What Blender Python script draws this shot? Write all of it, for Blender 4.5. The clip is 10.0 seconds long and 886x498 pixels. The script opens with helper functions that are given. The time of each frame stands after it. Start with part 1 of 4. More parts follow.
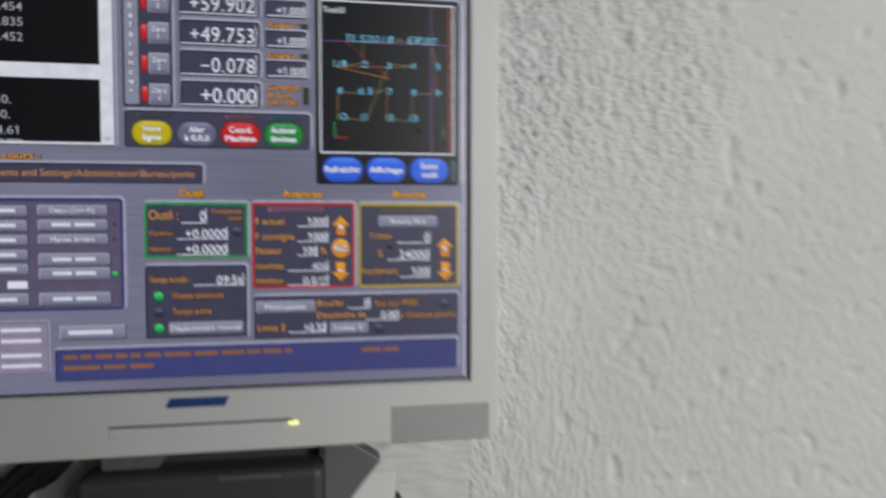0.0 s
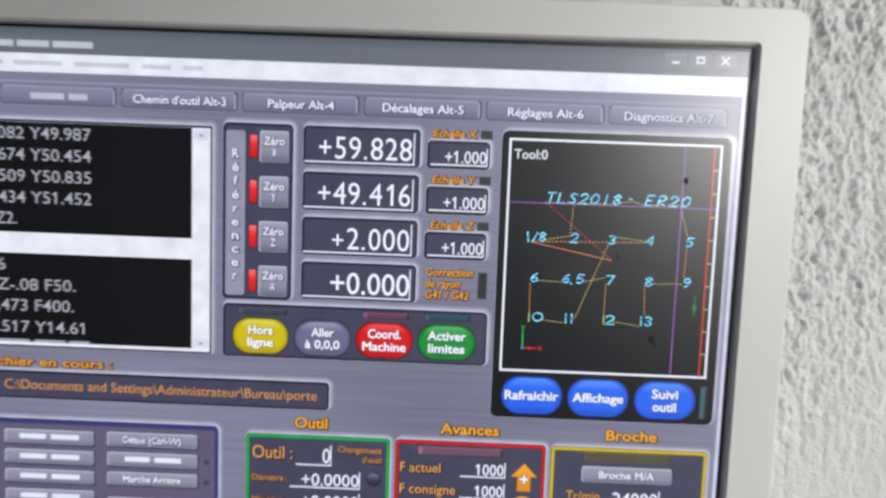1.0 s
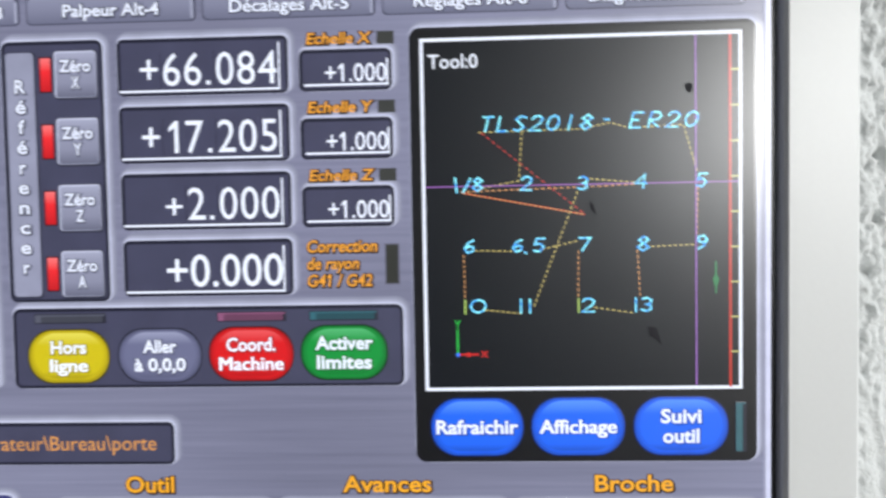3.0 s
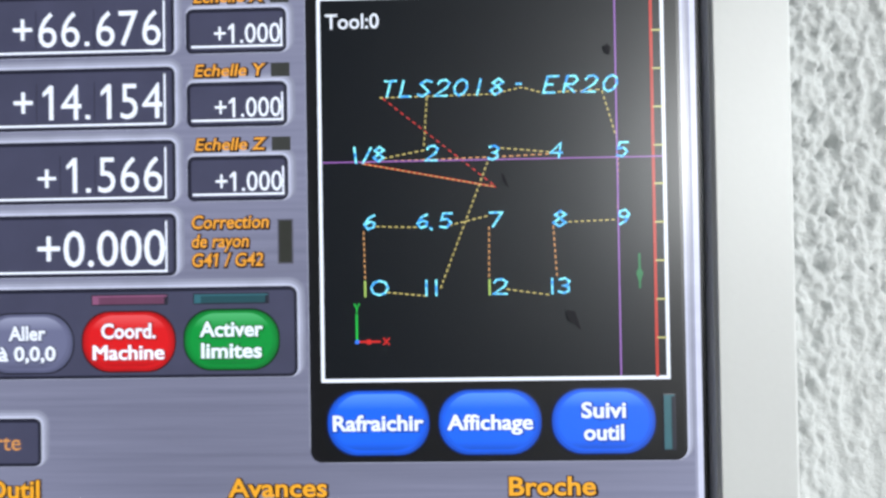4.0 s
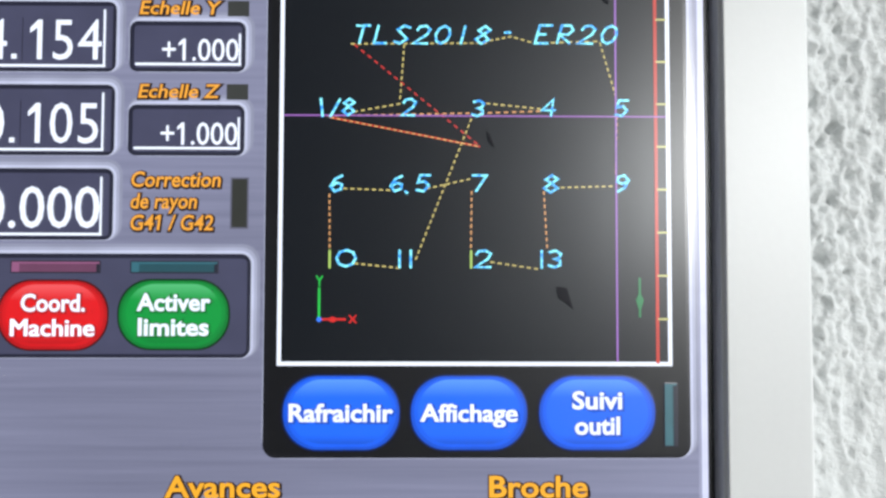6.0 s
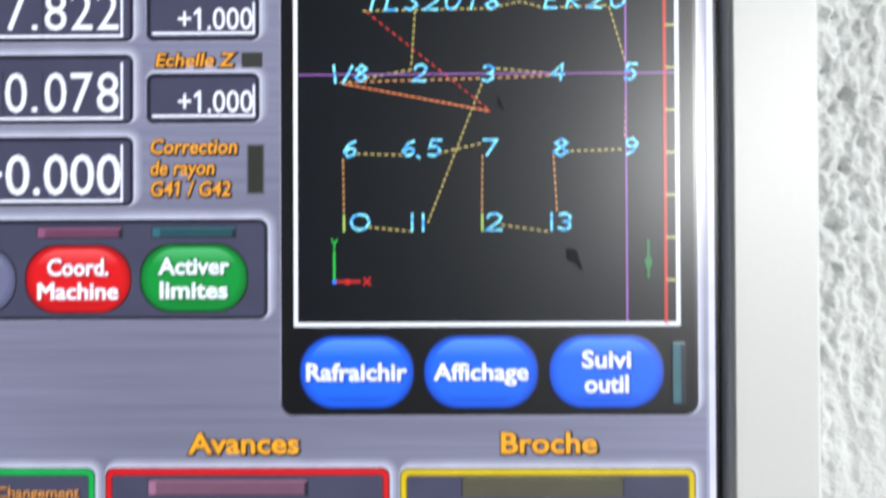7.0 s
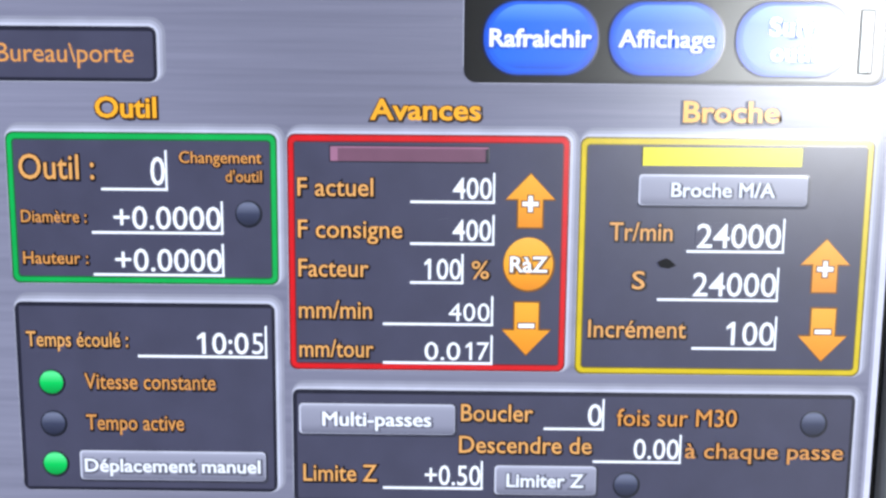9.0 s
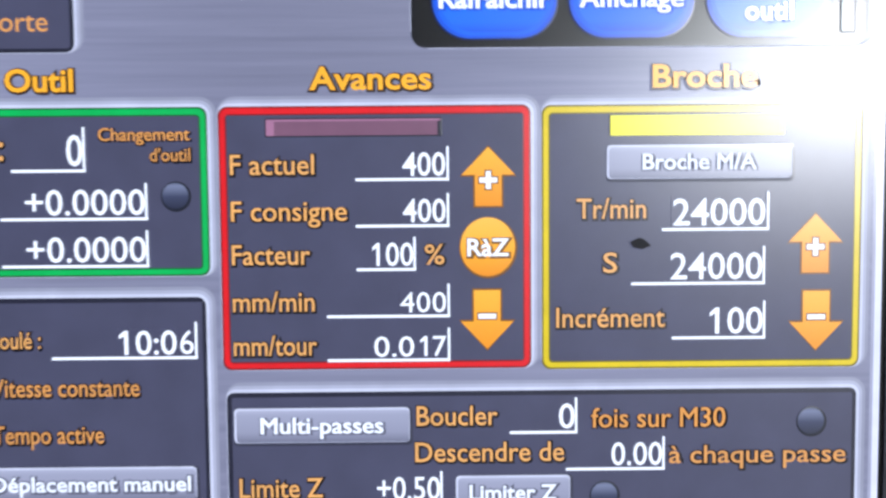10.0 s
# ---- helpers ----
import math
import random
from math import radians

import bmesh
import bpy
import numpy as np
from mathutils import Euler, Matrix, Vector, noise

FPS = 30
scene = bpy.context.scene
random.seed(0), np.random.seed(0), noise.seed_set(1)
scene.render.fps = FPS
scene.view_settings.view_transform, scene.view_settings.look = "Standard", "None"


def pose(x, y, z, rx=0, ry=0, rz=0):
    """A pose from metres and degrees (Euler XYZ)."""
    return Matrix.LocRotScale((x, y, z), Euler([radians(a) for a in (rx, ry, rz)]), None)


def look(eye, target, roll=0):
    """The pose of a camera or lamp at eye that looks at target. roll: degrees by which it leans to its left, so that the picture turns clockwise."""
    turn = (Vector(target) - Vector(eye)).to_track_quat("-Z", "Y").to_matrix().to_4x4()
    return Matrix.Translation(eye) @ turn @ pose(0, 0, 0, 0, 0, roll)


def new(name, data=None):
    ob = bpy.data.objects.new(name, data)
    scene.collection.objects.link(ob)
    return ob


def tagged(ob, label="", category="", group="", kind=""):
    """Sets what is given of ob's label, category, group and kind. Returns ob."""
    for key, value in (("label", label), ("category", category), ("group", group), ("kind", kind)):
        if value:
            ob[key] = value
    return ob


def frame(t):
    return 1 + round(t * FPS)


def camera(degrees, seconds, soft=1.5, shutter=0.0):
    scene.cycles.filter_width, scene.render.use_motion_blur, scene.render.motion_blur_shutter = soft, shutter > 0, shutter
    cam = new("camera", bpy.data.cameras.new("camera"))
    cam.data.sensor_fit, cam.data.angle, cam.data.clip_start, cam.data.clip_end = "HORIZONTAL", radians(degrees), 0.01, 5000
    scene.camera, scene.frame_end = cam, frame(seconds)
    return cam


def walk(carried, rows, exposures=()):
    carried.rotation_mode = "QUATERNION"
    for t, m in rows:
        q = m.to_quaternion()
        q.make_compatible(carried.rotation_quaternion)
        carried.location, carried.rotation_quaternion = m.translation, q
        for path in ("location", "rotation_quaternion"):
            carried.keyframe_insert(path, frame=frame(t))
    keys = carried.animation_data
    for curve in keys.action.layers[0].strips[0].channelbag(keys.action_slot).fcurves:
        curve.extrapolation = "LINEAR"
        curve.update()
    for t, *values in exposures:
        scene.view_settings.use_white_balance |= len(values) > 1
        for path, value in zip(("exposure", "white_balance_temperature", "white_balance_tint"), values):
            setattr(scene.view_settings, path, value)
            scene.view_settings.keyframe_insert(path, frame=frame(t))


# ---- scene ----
cam = camera(68.0, 10.0, soft=2.6, shutter=0.55)
PATH = [
    (0, (0.08065, -0.34639, 0.96811), (0.13017, -0.05072, 0.95706), -0.10),
    (0.1, (0.08027, -0.32806, 0.98519), (0.12011, -0.03121, 0.96815), 1.03),
    (0.2, (0.08493, -0.30897, 0.99874), (0.10914, -0.01050, 0.98064), 1.65),
    (0.3, (0.08294, -0.29283, 1.01501), (0.09733, 0.00595, 0.99213), 2.36),
    (0.4, (0.08120, -0.27435, 1.03588), (0.08925, 0.02404, 1.00588), 2.70),
    (0.5, (0.07250, -0.26644, 1.05135), (0.07953, 0.03123, 1.01469), 3.30),
    (0.6, (0.07202, -0.25045, 1.05784), (0.07356, 0.04797, 1.02714), 3.67),
    (0.7, (0.06848, -0.24364, 1.05940), (0.06605, 0.05552, 1.03711), 3.87),
    (0.8, (0.06689, -0.23516, 1.06261), (0.05831, 0.06413, 1.04379), 3.25),
    (0.9, (0.06353, -0.22757, 1.06605), (0.05320, 0.07144, 1.04406), 2.54),
    (1, (0.05654, -0.21971, 1.06589), (0.05293, 0.07904, 1.03881), 2.12),
    (1.2, (0.05879, -0.20679, 1.06311), (0.05263, 0.09199, 1.03680), 1.63),
    (1.5, (0.05980, -0.19152, 1.06001), (0.05723, 0.10795, 1.04231), 0.69),
    (2, (0.06493, -0.17114, 1.05053), (0.06115, 0.12845, 1.03530), 1.10),
    (2.2, (0.06833, -0.16523, 1.04781), (0.05954, 0.13426, 1.03285), 0.51),
    (2.5, (0.07178, -0.15504, 1.04684), (0.06391, 0.14445, 1.03123), -0.15),
    (3, (0.08448, -0.14665, 1.04237), (0.07326, 0.15295, 1.03169), -1.01),
    (3.2, (0.09292, -0.14288, 1.04112), (0.07605, 0.15641, 1.02927), -1.52),
    (4.3, (0.10448, -0.12782, 1.02790), (0.09886, 0.17204, 1.03490), -0.89),
    (4.5, (0.10552, -0.12330, 1.02770), (0.10014, 0.17664, 1.03098), -1.03),
    (5, (0.10346, -0.11807, 1.02719), (0.10182, 0.18192, 1.02745), -1.21),
    (5.5, (0.10893, -0.11537, 1.02521), (0.10228, 0.18452, 1.03004), -0.52),
    (5.7, (0.10400, -0.11671, 1.02266), (0.10599, 0.18308, 1.03384), 0.34),
    (6.8, (0.10191, -0.11790, 1.02082), (0.10488, 0.18196, 1.02930), -0.12),
    (7, (0.10286, -0.11971, 1.01821), (0.10009, 0.18026, 1.02086), -0.25),
    (7.2, (0.09566, -0.12361, 1.00561), (0.09466, 0.17625, 1.01482), -0.29),
    (7.3, (0.09264, -0.12410, 0.99838), (0.08962, 0.17582, 1.00491), -0.41),
    (7.5, (0.08517, -0.12413, 0.99161), (0.08449, 0.17587, 0.99101), -0.40),
    (8, (0.07930, -0.12269, 0.98043), (0.07795, 0.17660, 0.95984), 0.39),
    (8.2, (0.07922, -0.12316, 0.97866), (0.07635, 0.17607, 0.95727), -0.01),
    (8.5, (0.07670, -0.12132, 0.97183), (0.07428, 0.17756, 0.94605), 0.84),
    (9, (0.06956, -0.12155, 0.97065), (0.06758, 0.17700, 0.94123), 0.50),
    (9.2, (0.07184, -0.11901, 0.97016), (0.07133, 0.17949, 0.94017), 0.63),
    (9.5, (0.07332, -0.11617, 0.96472), (0.07232, 0.18321, 0.94551), 0.93),
    (10, (0.07680, -0.11007, 0.96064), (0.07777, 0.18963, 0.94728), -0.48),
]
walk(cam, [(t, look(eye, target, roll)) for t, eye, target, roll in PATH],
     exposures=[(0.0, -0.36, 6650, 12), (0.5, -0.13, 6700, 12), (1.0, 0.08, 6650, 12), (1.5, 0.14, 6650, 12), (2.5, 0.2, 6550, 11), (3.0, 0.27, 6450, 10), (4.5, 0.34, 6300, 8), (7.0, 0.46, 6400, 10), (8.5, 0.54, 6300, 9), (9.2, 0.52, 6200, 9), (10.0, 0.55, 6050, 10)])

# ---- world and light ----
world = bpy.data.worlds.new("world")
scene.world = world
world.use_nodes = True
sky = world.node_tree.nodes.new("ShaderNodeTexSky")
sky.sky_type, sky.sun_disc, sky.sun_elevation, sky.sun_rotation = "NISHITA", False, radians(35), radians(150)
world.node_tree.links.new(sky.outputs["Color"], world.node_tree.nodes["Background"].inputs["Color"])
world.node_tree.nodes["Background"].inputs["Strength"].default_value = 0.12


def area_lamp(name, eye, target, width, height, watts, colour):
    data = bpy.data.lights.new(name, "AREA")
    data.shape, data.size, data.size_y, data.energy, data.color = "RECTANGLE", width, height, watts, colour
    ob = new(name, data)
    ob.matrix_world = look(eye, target)
    return ob


WINDOW = (1.51, 1.93, 1.34, 1.80)          # the small bright window behind the camera: x0, x1, z0, z1
FILL_WINDOW = (-1.25, -0.25, 1.15, 2.05)          # the added, unseen fill window in the east wall: y0, y1, z0, z1
FILL_OPENING = (0.52, 0.80, 1.08, 1.36)           # added opening in the partition, unseen, for a haze lamp: x0, x1, z0, z1
# Added lamp for the dim haze towards the display's right edge
area_lamp("added_haze_light", (0.66, -1.325, 1.22), (0.3, 0, 1.1), 0.23, 0.23, 1.7, (0.95, 0.99, 1.0))
area_lamp("window_light", (1.72, -2.585, 1.57), (0.2, 0, 1.0), 0.36, 0.40, 61, (1.0, 0.99, 0.97))
# Unseen fill lamp, added to rake the wall's relief and light the casing
area_lamp("added_fill_light", (2.285, -0.75, 1.6), (0.3, 0.1, 1.0), 0.9, 0.8, 10, (0.95, 0.99, 1.0))

# ---- materials ----
MATS = {}


def lin(c):
    c = c / 255
    return c / 12.92 if c <= 0.04045 else ((c + 0.055) / 1.055) ** 2.4


def rgb(r, g, b):
    """A display colour; the panel's white is cool."""
    return (lin(r) * 0.94, lin(g), lin(b) * 1.09, 1.0)


def nodes_of(mat):
    mat.use_nodes = True
    t = mat.node_tree
    return t, t.nodes["Principled BSDF"], t.links.new


def node(tree, kind, **values):
    n = tree.nodes.new(kind)
    for key, value in values.items():
        n.inputs[key.replace("_", " ")].default_value = value
    return n


SCREEN_ROUGH = 0.30


def screen_base(bsdf):
    """The matt front of the display, the same for all that it shows."""
    bsdf.inputs["Base Color"].default_value = (0.007, 0.007, 0.008, 1)
    bsdf.inputs["Roughness"].default_value = SCREEN_ROUGH
    bsdf.inputs["Specular IOR Level"].default_value = 0.58
    bsdf.inputs["Coat Weight"].default_value = 0.5
    bsdf.inputs["Coat Roughness"].default_value = 0.38
    bsdf.inputs["Emission Strength"].default_value = 1.0


def lit(*c, vary=0.05):
    """A colour shown by the display."""
    key = ("lit", c, vary)
    if key not in MATS:
        m = MATS[key] = bpy.data.materials.new("display_colour")
        t, b, link = nodes_of(m)
        screen_base(b)
        geo = t.nodes.new("ShaderNodeNewGeometry")
        n = node(t, "ShaderNodeTexNoise", Scale=140.0, Detail=3.0)
        link(geo.outputs["Position"], n.inputs["Vector"])
        ramp = t.nodes.new("ShaderNodeMix")
        ramp.data_type = "RGBA"
        dark, light = (rgb(*[min(255, v * k) for v in c]) for k in (1 - 2 * vary, 1 + 2 * vary))
        ramp.inputs[6].default_value, ramp.inputs[7].default_value = dark, light
        link(n.outputs["Fac"], ramp.inputs[0])
        link(ramp.outputs[2], b.inputs["Emission Color"])
    return MATS[key]


def speckled(low, high):
    """Thin lines of the display, whose dots are unevenly bright."""
    m = bpy.data.materials.new("display_line")
    t, b, link = nodes_of(m)
    screen_base(b)
    geo = t.nodes.new("ShaderNodeNewGeometry")
    n = node(t, "ShaderNodeTexNoise", Scale=1500.0, Detail=1.0)
    link(geo.outputs["Position"], n.inputs["Vector"])
    ramp = t.nodes.new("ShaderNodeValToRGB")
    for e, (place, c) in zip(ramp.color_ramp.elements, ((0.36, low), (0.58, high))):
        e.position, e.color = place, rgb(*c)
    link(n.outputs["Fac"], ramp.inputs[0])
    link(ramp.outputs[0], b.inputs["Emission Color"])
    return m


def graded(*stops):
    """A display colour that runs from the lower to the upper edge of its piece: stops of (place, r, g, b)."""
    key = ("graded", stops)
    if key not in MATS:
        m = MATS[key] = bpy.data.materials.new("display_gradient")
        t, b, link = nodes_of(m)
        screen_base(b)
        co = t.nodes.new("ShaderNodeTexCoord")
        sep = t.nodes.new("ShaderNodeSeparateXYZ")
        ramp = t.nodes.new("ShaderNodeValToRGB")
        while len(ramp.color_ramp.elements) < len(stops):
            ramp.color_ramp.elements.new(0.5)
        for e, (place, *c) in zip(ramp.color_ramp.elements, stops):
            e.position, e.color = place, rgb(*c)
        link(co.outputs["Generated"], sep.inputs[0])
        link(sep.outputs["Z"], ramp.inputs[0])
        link(ramp.outputs[0], b.inputs["Emission Color"])
    return MATS[key]


def brushed():
    """The brushed-metal background that the display shows."""
    m = bpy.data.materials.new("display_brushed_metal")
    t, b, link = nodes_of(m)
    screen_base(b)
    geo = t.nodes.new("ShaderNodeNewGeometry")
    mp = node(t, "ShaderNodeMapping", Scale=(14, 1, 700))
    link(geo.outputs["Position"], mp.inputs["Vector"])
    n = node(t, "ShaderNodeTexNoise", Scale=1.0, Detail=4.0, Roughness=0.65)
    link(mp.outputs[0], n.inputs["Vector"])
    ramp = t.nodes.new("ShaderNodeValToRGB")
    for e, (place, *c) in zip(ramp.color_ramp.elements, ((0.25, 113, 112, 130), (0.75, 135, 133, 152))):
        e.position, e.color = place, rgb(*c)
    link(n.outputs["Fac"], ramp.inputs[0])
    mp2 = node(t, "ShaderNodeMapping", Scale=(9, 1, 16))
    link(geo.outputs["Position"], mp2.inputs["Vector"])
    n2 = node(t, "ShaderNodeTexNoise", Scale=1.0, Detail=1.0)
    link(mp2.outputs[0], n2.inputs["Vector"])
    mix = t.nodes.new("ShaderNodeMix")
    mix.data_type, mix.blend_type = "RGBA", "OVERLAY"
    mix.inputs[0].default_value = 0.35
    link(ramp.outputs[0], mix.inputs[6])
    link(n2.outputs["Fac"], mix.inputs[7])
    link(mix.outputs[2], b.inputs["Emission Color"])
    return m


def solid(name, colour, rough=0.5, spots=0.06, scale=60.0, bump=0.0, metal=0.0, spec=0.5):
    """A surface with stains at a large scale and grain at a small one."""
    if name in MATS:
        return MATS[name]
    m = MATS[name] = bpy.data.materials.new(name)
    t, b, link = nodes_of(m)
    geo = t.nodes.new("ShaderNodeNewGeometry")
    big = node(t, "ShaderNodeTexNoise", Scale=scale * 0.12, Detail=4.0)
    fine = node(t, "ShaderNodeTexNoise", Scale=scale * 12, Detail=3.0)
    for n in (big, fine):
        link(geo.outputs["Position"], n.inputs["Vector"])
    add = t.nodes.new("ShaderNodeMath")
    add.operation = "MULTIPLY_ADD"
    link(fine.outputs["Fac"], add.inputs[0])
    add.inputs[1].default_value = 0.4
    link(big.outputs["Fac"], add.inputs[2])
    mix = t.nodes.new("ShaderNodeMix")
    mix.data_type = "RGBA"
    mix.inputs[6].default_value = (*[v * (1 - 2 * spots) for v in colour], 1)
    mix.inputs[7].default_value = (*[min(1, v * (1 + spots)) for v in colour], 1)
    link(add.outputs[0], mix.inputs[0])
    link(mix.outputs[2], b.inputs["Base Color"])
    b.inputs["Roughness"].default_value, b.inputs["Metallic"].default_value = rough, metal
    b.inputs["Specular IOR Level"].default_value = spec
    if bump:
        bp = node(t, "ShaderNodeBump", Strength=bump, Distance=0.0004)
        link(fine.outputs["Fac"], bp.inputs["Height"])
        link(bp.outputs[0], b.inputs["Normal"])
    return m


PLASTER = solid("white_plaster", (0.655, 0.675, 0.672), 0.85, 0.05, 70, 0.9, spec=0.25)
PLASTER.node_tree.nodes["Bump"].inputs["Distance"].default_value = 0.0007
PAINT = solid("wall_paint", (0.13, 0.133, 0.133), 0.8, 0.05, 4)
FLOOR = solid("concrete_floor", (0.28, 0.27, 0.25), 0.7, 0.15, 4)
DESK = solid("desk_laminate", (0.32, 0.28, 0.24), 0.5, 0.12, 20)
BEIGE = solid("beige_plastic", (0.76, 0.775, 0.77), 0.42, 0.025, 60, 0.05)
GREY = solid("grey_plastic", (0.06, 0.06, 0.06), 0.5, 0.06, 60, 0.1)
CHEEK = solid("light_grey_plastic", (0.16, 0.16, 0.165), 0.5, 0.06, 60, 0.1)
BLACK = solid("black_plastic", (0.012, 0.012, 0.014), 0.35, 0.05, 60)
SLOT = solid("dark_gap", (0.02, 0.02, 0.02), 0.8, 0.05, 60)
RUBBER = solid("black_rubber", (0.015, 0.015, 0.015), 0.55, 0.1, 80)
BLUEPRINT = solid("blue_card", (0.03, 0.16, 0.42), 0.45, 0.08, 60)
WHITECARD = solid("white_card", (0.78, 0.79, 0.78), 0.6, 0.04, 60)
DUST = solid("dried_dirt", (0.02, 0.02, 0.025), 0.9, 0.2, 400)
BADGE = solid("blue_badge", (0.03, 0.08, 0.26), 0.35, 0.05, 200)
GLOW = bpy.data.materials.new("power_led_glow")
_t, _b, _l = nodes_of(GLOW)
_b.inputs["Emission Color"].default_value, _b.inputs["Emission Strength"].default_value = (0.85, 0.95, 0.12, 1), 1.6

# ---- mesh tools ----
PITCH = 0.000297                            # one dot of the 1024 x 768 display
LAYER = 0.00006                             # one layer of what the display shows
BASE = Vector((0.0, 0.03, 0.68))           # the monitor's foot on the desk


def spot(sx, sy, lay=0.0):
    """A place on the display, in dots from its upper left, in the monitor's space."""
    return Vector(((sx - 512) * PITCH, -lay * LAYER, 1.0 + (384 - sy) * PITCH)) - BASE


def part(name, bm, mats, parent, label=""):
    me = bpy.data.meshes.new(name)
    bm.to_mesh(me)
    bm.free()
    for m in mats if isinstance(mats, (list, tuple)) else [mats]:
        me.materials.append(m)
    ob = new(name, me)
    ob.parent = parent
    if label:
        ob["label"] = label
    return ob


def thing(name, bm, mats, label, category, group="", kind=""):
    return tagged(part(name, bm, mats, None), label, category, group, kind)


def outline(x0, y0, x1, y1, r, n=5):
    """A rectangle with round corners, clockwise from the upper left as one looks at it."""
    r = min(r, abs(x1 - x0) / 2, abs(y1 - y0) / 2)
    pts = []
    for cx, cy, a0 in ((x0 + r, y0 + r, 180), (x1 - r, y0 + r, 270), (x1 - r, y1 - r, 0), (x0 + r, y1 - r, 90)):
        for k in range(n + 1):
            a = radians(a0 + 90 * k / n)
            pts.append((cx + r * math.cos(a), cy + r * math.sin(a)))
    return pts


def poly(bm, pts, lay, mat=0):
    f = bm.faces.new([bm.verts.new(spot(x, y, lay)) for x, y in reversed(pts)])
    f.material_index = mat
    return f


def rrect(bm, x0, y0, x1, y1, r, lay, mat=0, n=5):
    return poly(bm, outline(x0, y0, x1, y1, r, n), lay, mat)


def dish(bm, rings, hollow=False, n=5):
    """One skin of nested round-cornered rings of (x0, y0, x1, y1, radius, layer, material); the innermost is filled unless hollow."""
    before = None
    for k, (x0, y0, x1, y1, r, lay, mat) in enumerate(rings):
        now = [bm.verts.new(spot(px, py, lay)) for px, py in outline(x0, y0, x1, y1, r, n)]
        if before:
            for j in range(len(now)):
                bm.faces.new((before[j], before[j - 1], now[j - 1], now[j])).material_index = rings[k - 1][6]
        before = now
    if not hollow:
        bm.faces.new(list(reversed(before))).material_index = rings[-1][6]


def sheet(bm, x0, y0, x1, y1, holes, lay, mat=0):
    """A flat sheet with rectangular openings."""
    xs = sorted({x0, x1, *[v for h in holes for v in (h[0], h[2])]})
    ys = sorted({y0, y1, *[v for h in holes for v in (h[1], h[3])]})
    made = {}

    def vert(i, j):
        if (i, j) not in made:
            made[i, j] = bm.verts.new(spot(xs[i], ys[j], lay))
        return made[i, j]
    for i in range(len(xs) - 1):
        for j in range(len(ys) - 1):
            cx, cy = (xs[i] + xs[i + 1]) / 2, (ys[j] + ys[j + 1]) / 2
            if not any(a < cx < c and b < cy < d for a, b, c, d in holes):
                bm.faces.new((vert(i, j + 1), vert(i + 1, j + 1), vert(i + 1, j), vert(i, j))).material_index = mat


def rect(bm, x0, y0, x1, y1, lay, mat=0):
    return poly(bm, ((x0, y0), (x1, y0), (x1, y1), (x0, y1)), lay, mat)


def disc(bm, cx, cy, rx, ry, lay, mat=0, n=28):
    return poly(bm, [(cx + rx * math.cos(2 * math.pi * k / n), cy + ry * math.sin(2 * math.pi * k / n)) for k in range(n)], lay, mat)


def ribbon(bm, pts, width, lay, mat=0):
    """A line of that width through the points, one skin with mitred corners."""
    pts = [p for k, p in enumerate(pts) if k == 0 or p != pts[k - 1]]
    sides, n = [], len(pts)
    for k, (x, y) in enumerate(pts):
        (xa, ya), (xb, yb) = pts[max(0, k - 1)], pts[min(n - 1, k + 1)]
        d1 = Vector((x - xa, y - ya)) if k else Vector((xb - x, yb - y))
        d2 = Vector((xb - x, yb - y)) if k < n - 1 else d1
        d1.normalize(), d2.normalize()
        m = d1 + d2
        m = d2 if m.length < 0.2 else m.normalized()
        half = width / 2 / max(0.5, abs(m.dot(d2)))
        end = -d1 * width / 4 if k == 0 else (d2 * width / 4 if k == n - 1 else Vector((0, 0)))
        off = Vector((-m.y, m.x)) * half
        sides.append([bm.verts.new(spot(x + end.x + s * off.x, y + end.y + s * off.y, lay)) for s in (-1, 1)])
    for (a, b), (c, d) in zip(sides, sides[1:]):
        bm.faces.new((a, b, d, c)).material_index = mat


def dashes(bm, a, b, step, width, lay, mat=0, fill=0.55):
    d = math.hypot(b[0] - a[0], b[1] - a[1])
    n = max(1, round(d / step))
    for k in range(n):
        s, e = k / n, (k + fill) / n
        ribbon(bm, ((a[0] + (b[0] - a[0]) * s, a[1] + (b[1] - a[1]) * s), (a[0] + (b[0] - a[0]) * e, a[1] + (b[1] - a[1]) * e)), width, lay, mat)


def box(bm, lo, hi, mat=0):
    """A block between two corners, in the space of its thing."""
    v = [bm.verts.new((x, y, z)) for x in (lo[0], hi[0]) for y in (lo[1], hi[1]) for z in (lo[2], hi[2])]
    for q in ((0, 1, 3, 2), (4, 6, 7, 5), (0, 4, 5, 1), (2, 3, 7, 6), (0, 2, 6, 4), (1, 5, 7, 3)):
        bm.faces.new([v[k] for k in q]).material_index = mat


def rounded_box(lo, hi, r, seg=2):
    bm = bmesh.new()
    box(bm, lo, hi)
    bmesh.ops.recalc_face_normals(bm, faces=bm.faces)
    bmesh.ops.bevel(bm, geom=bm.edges[:], offset=r, segments=seg, affect="EDGES", profile=0.5)
    return bm


GLYPHS = {}


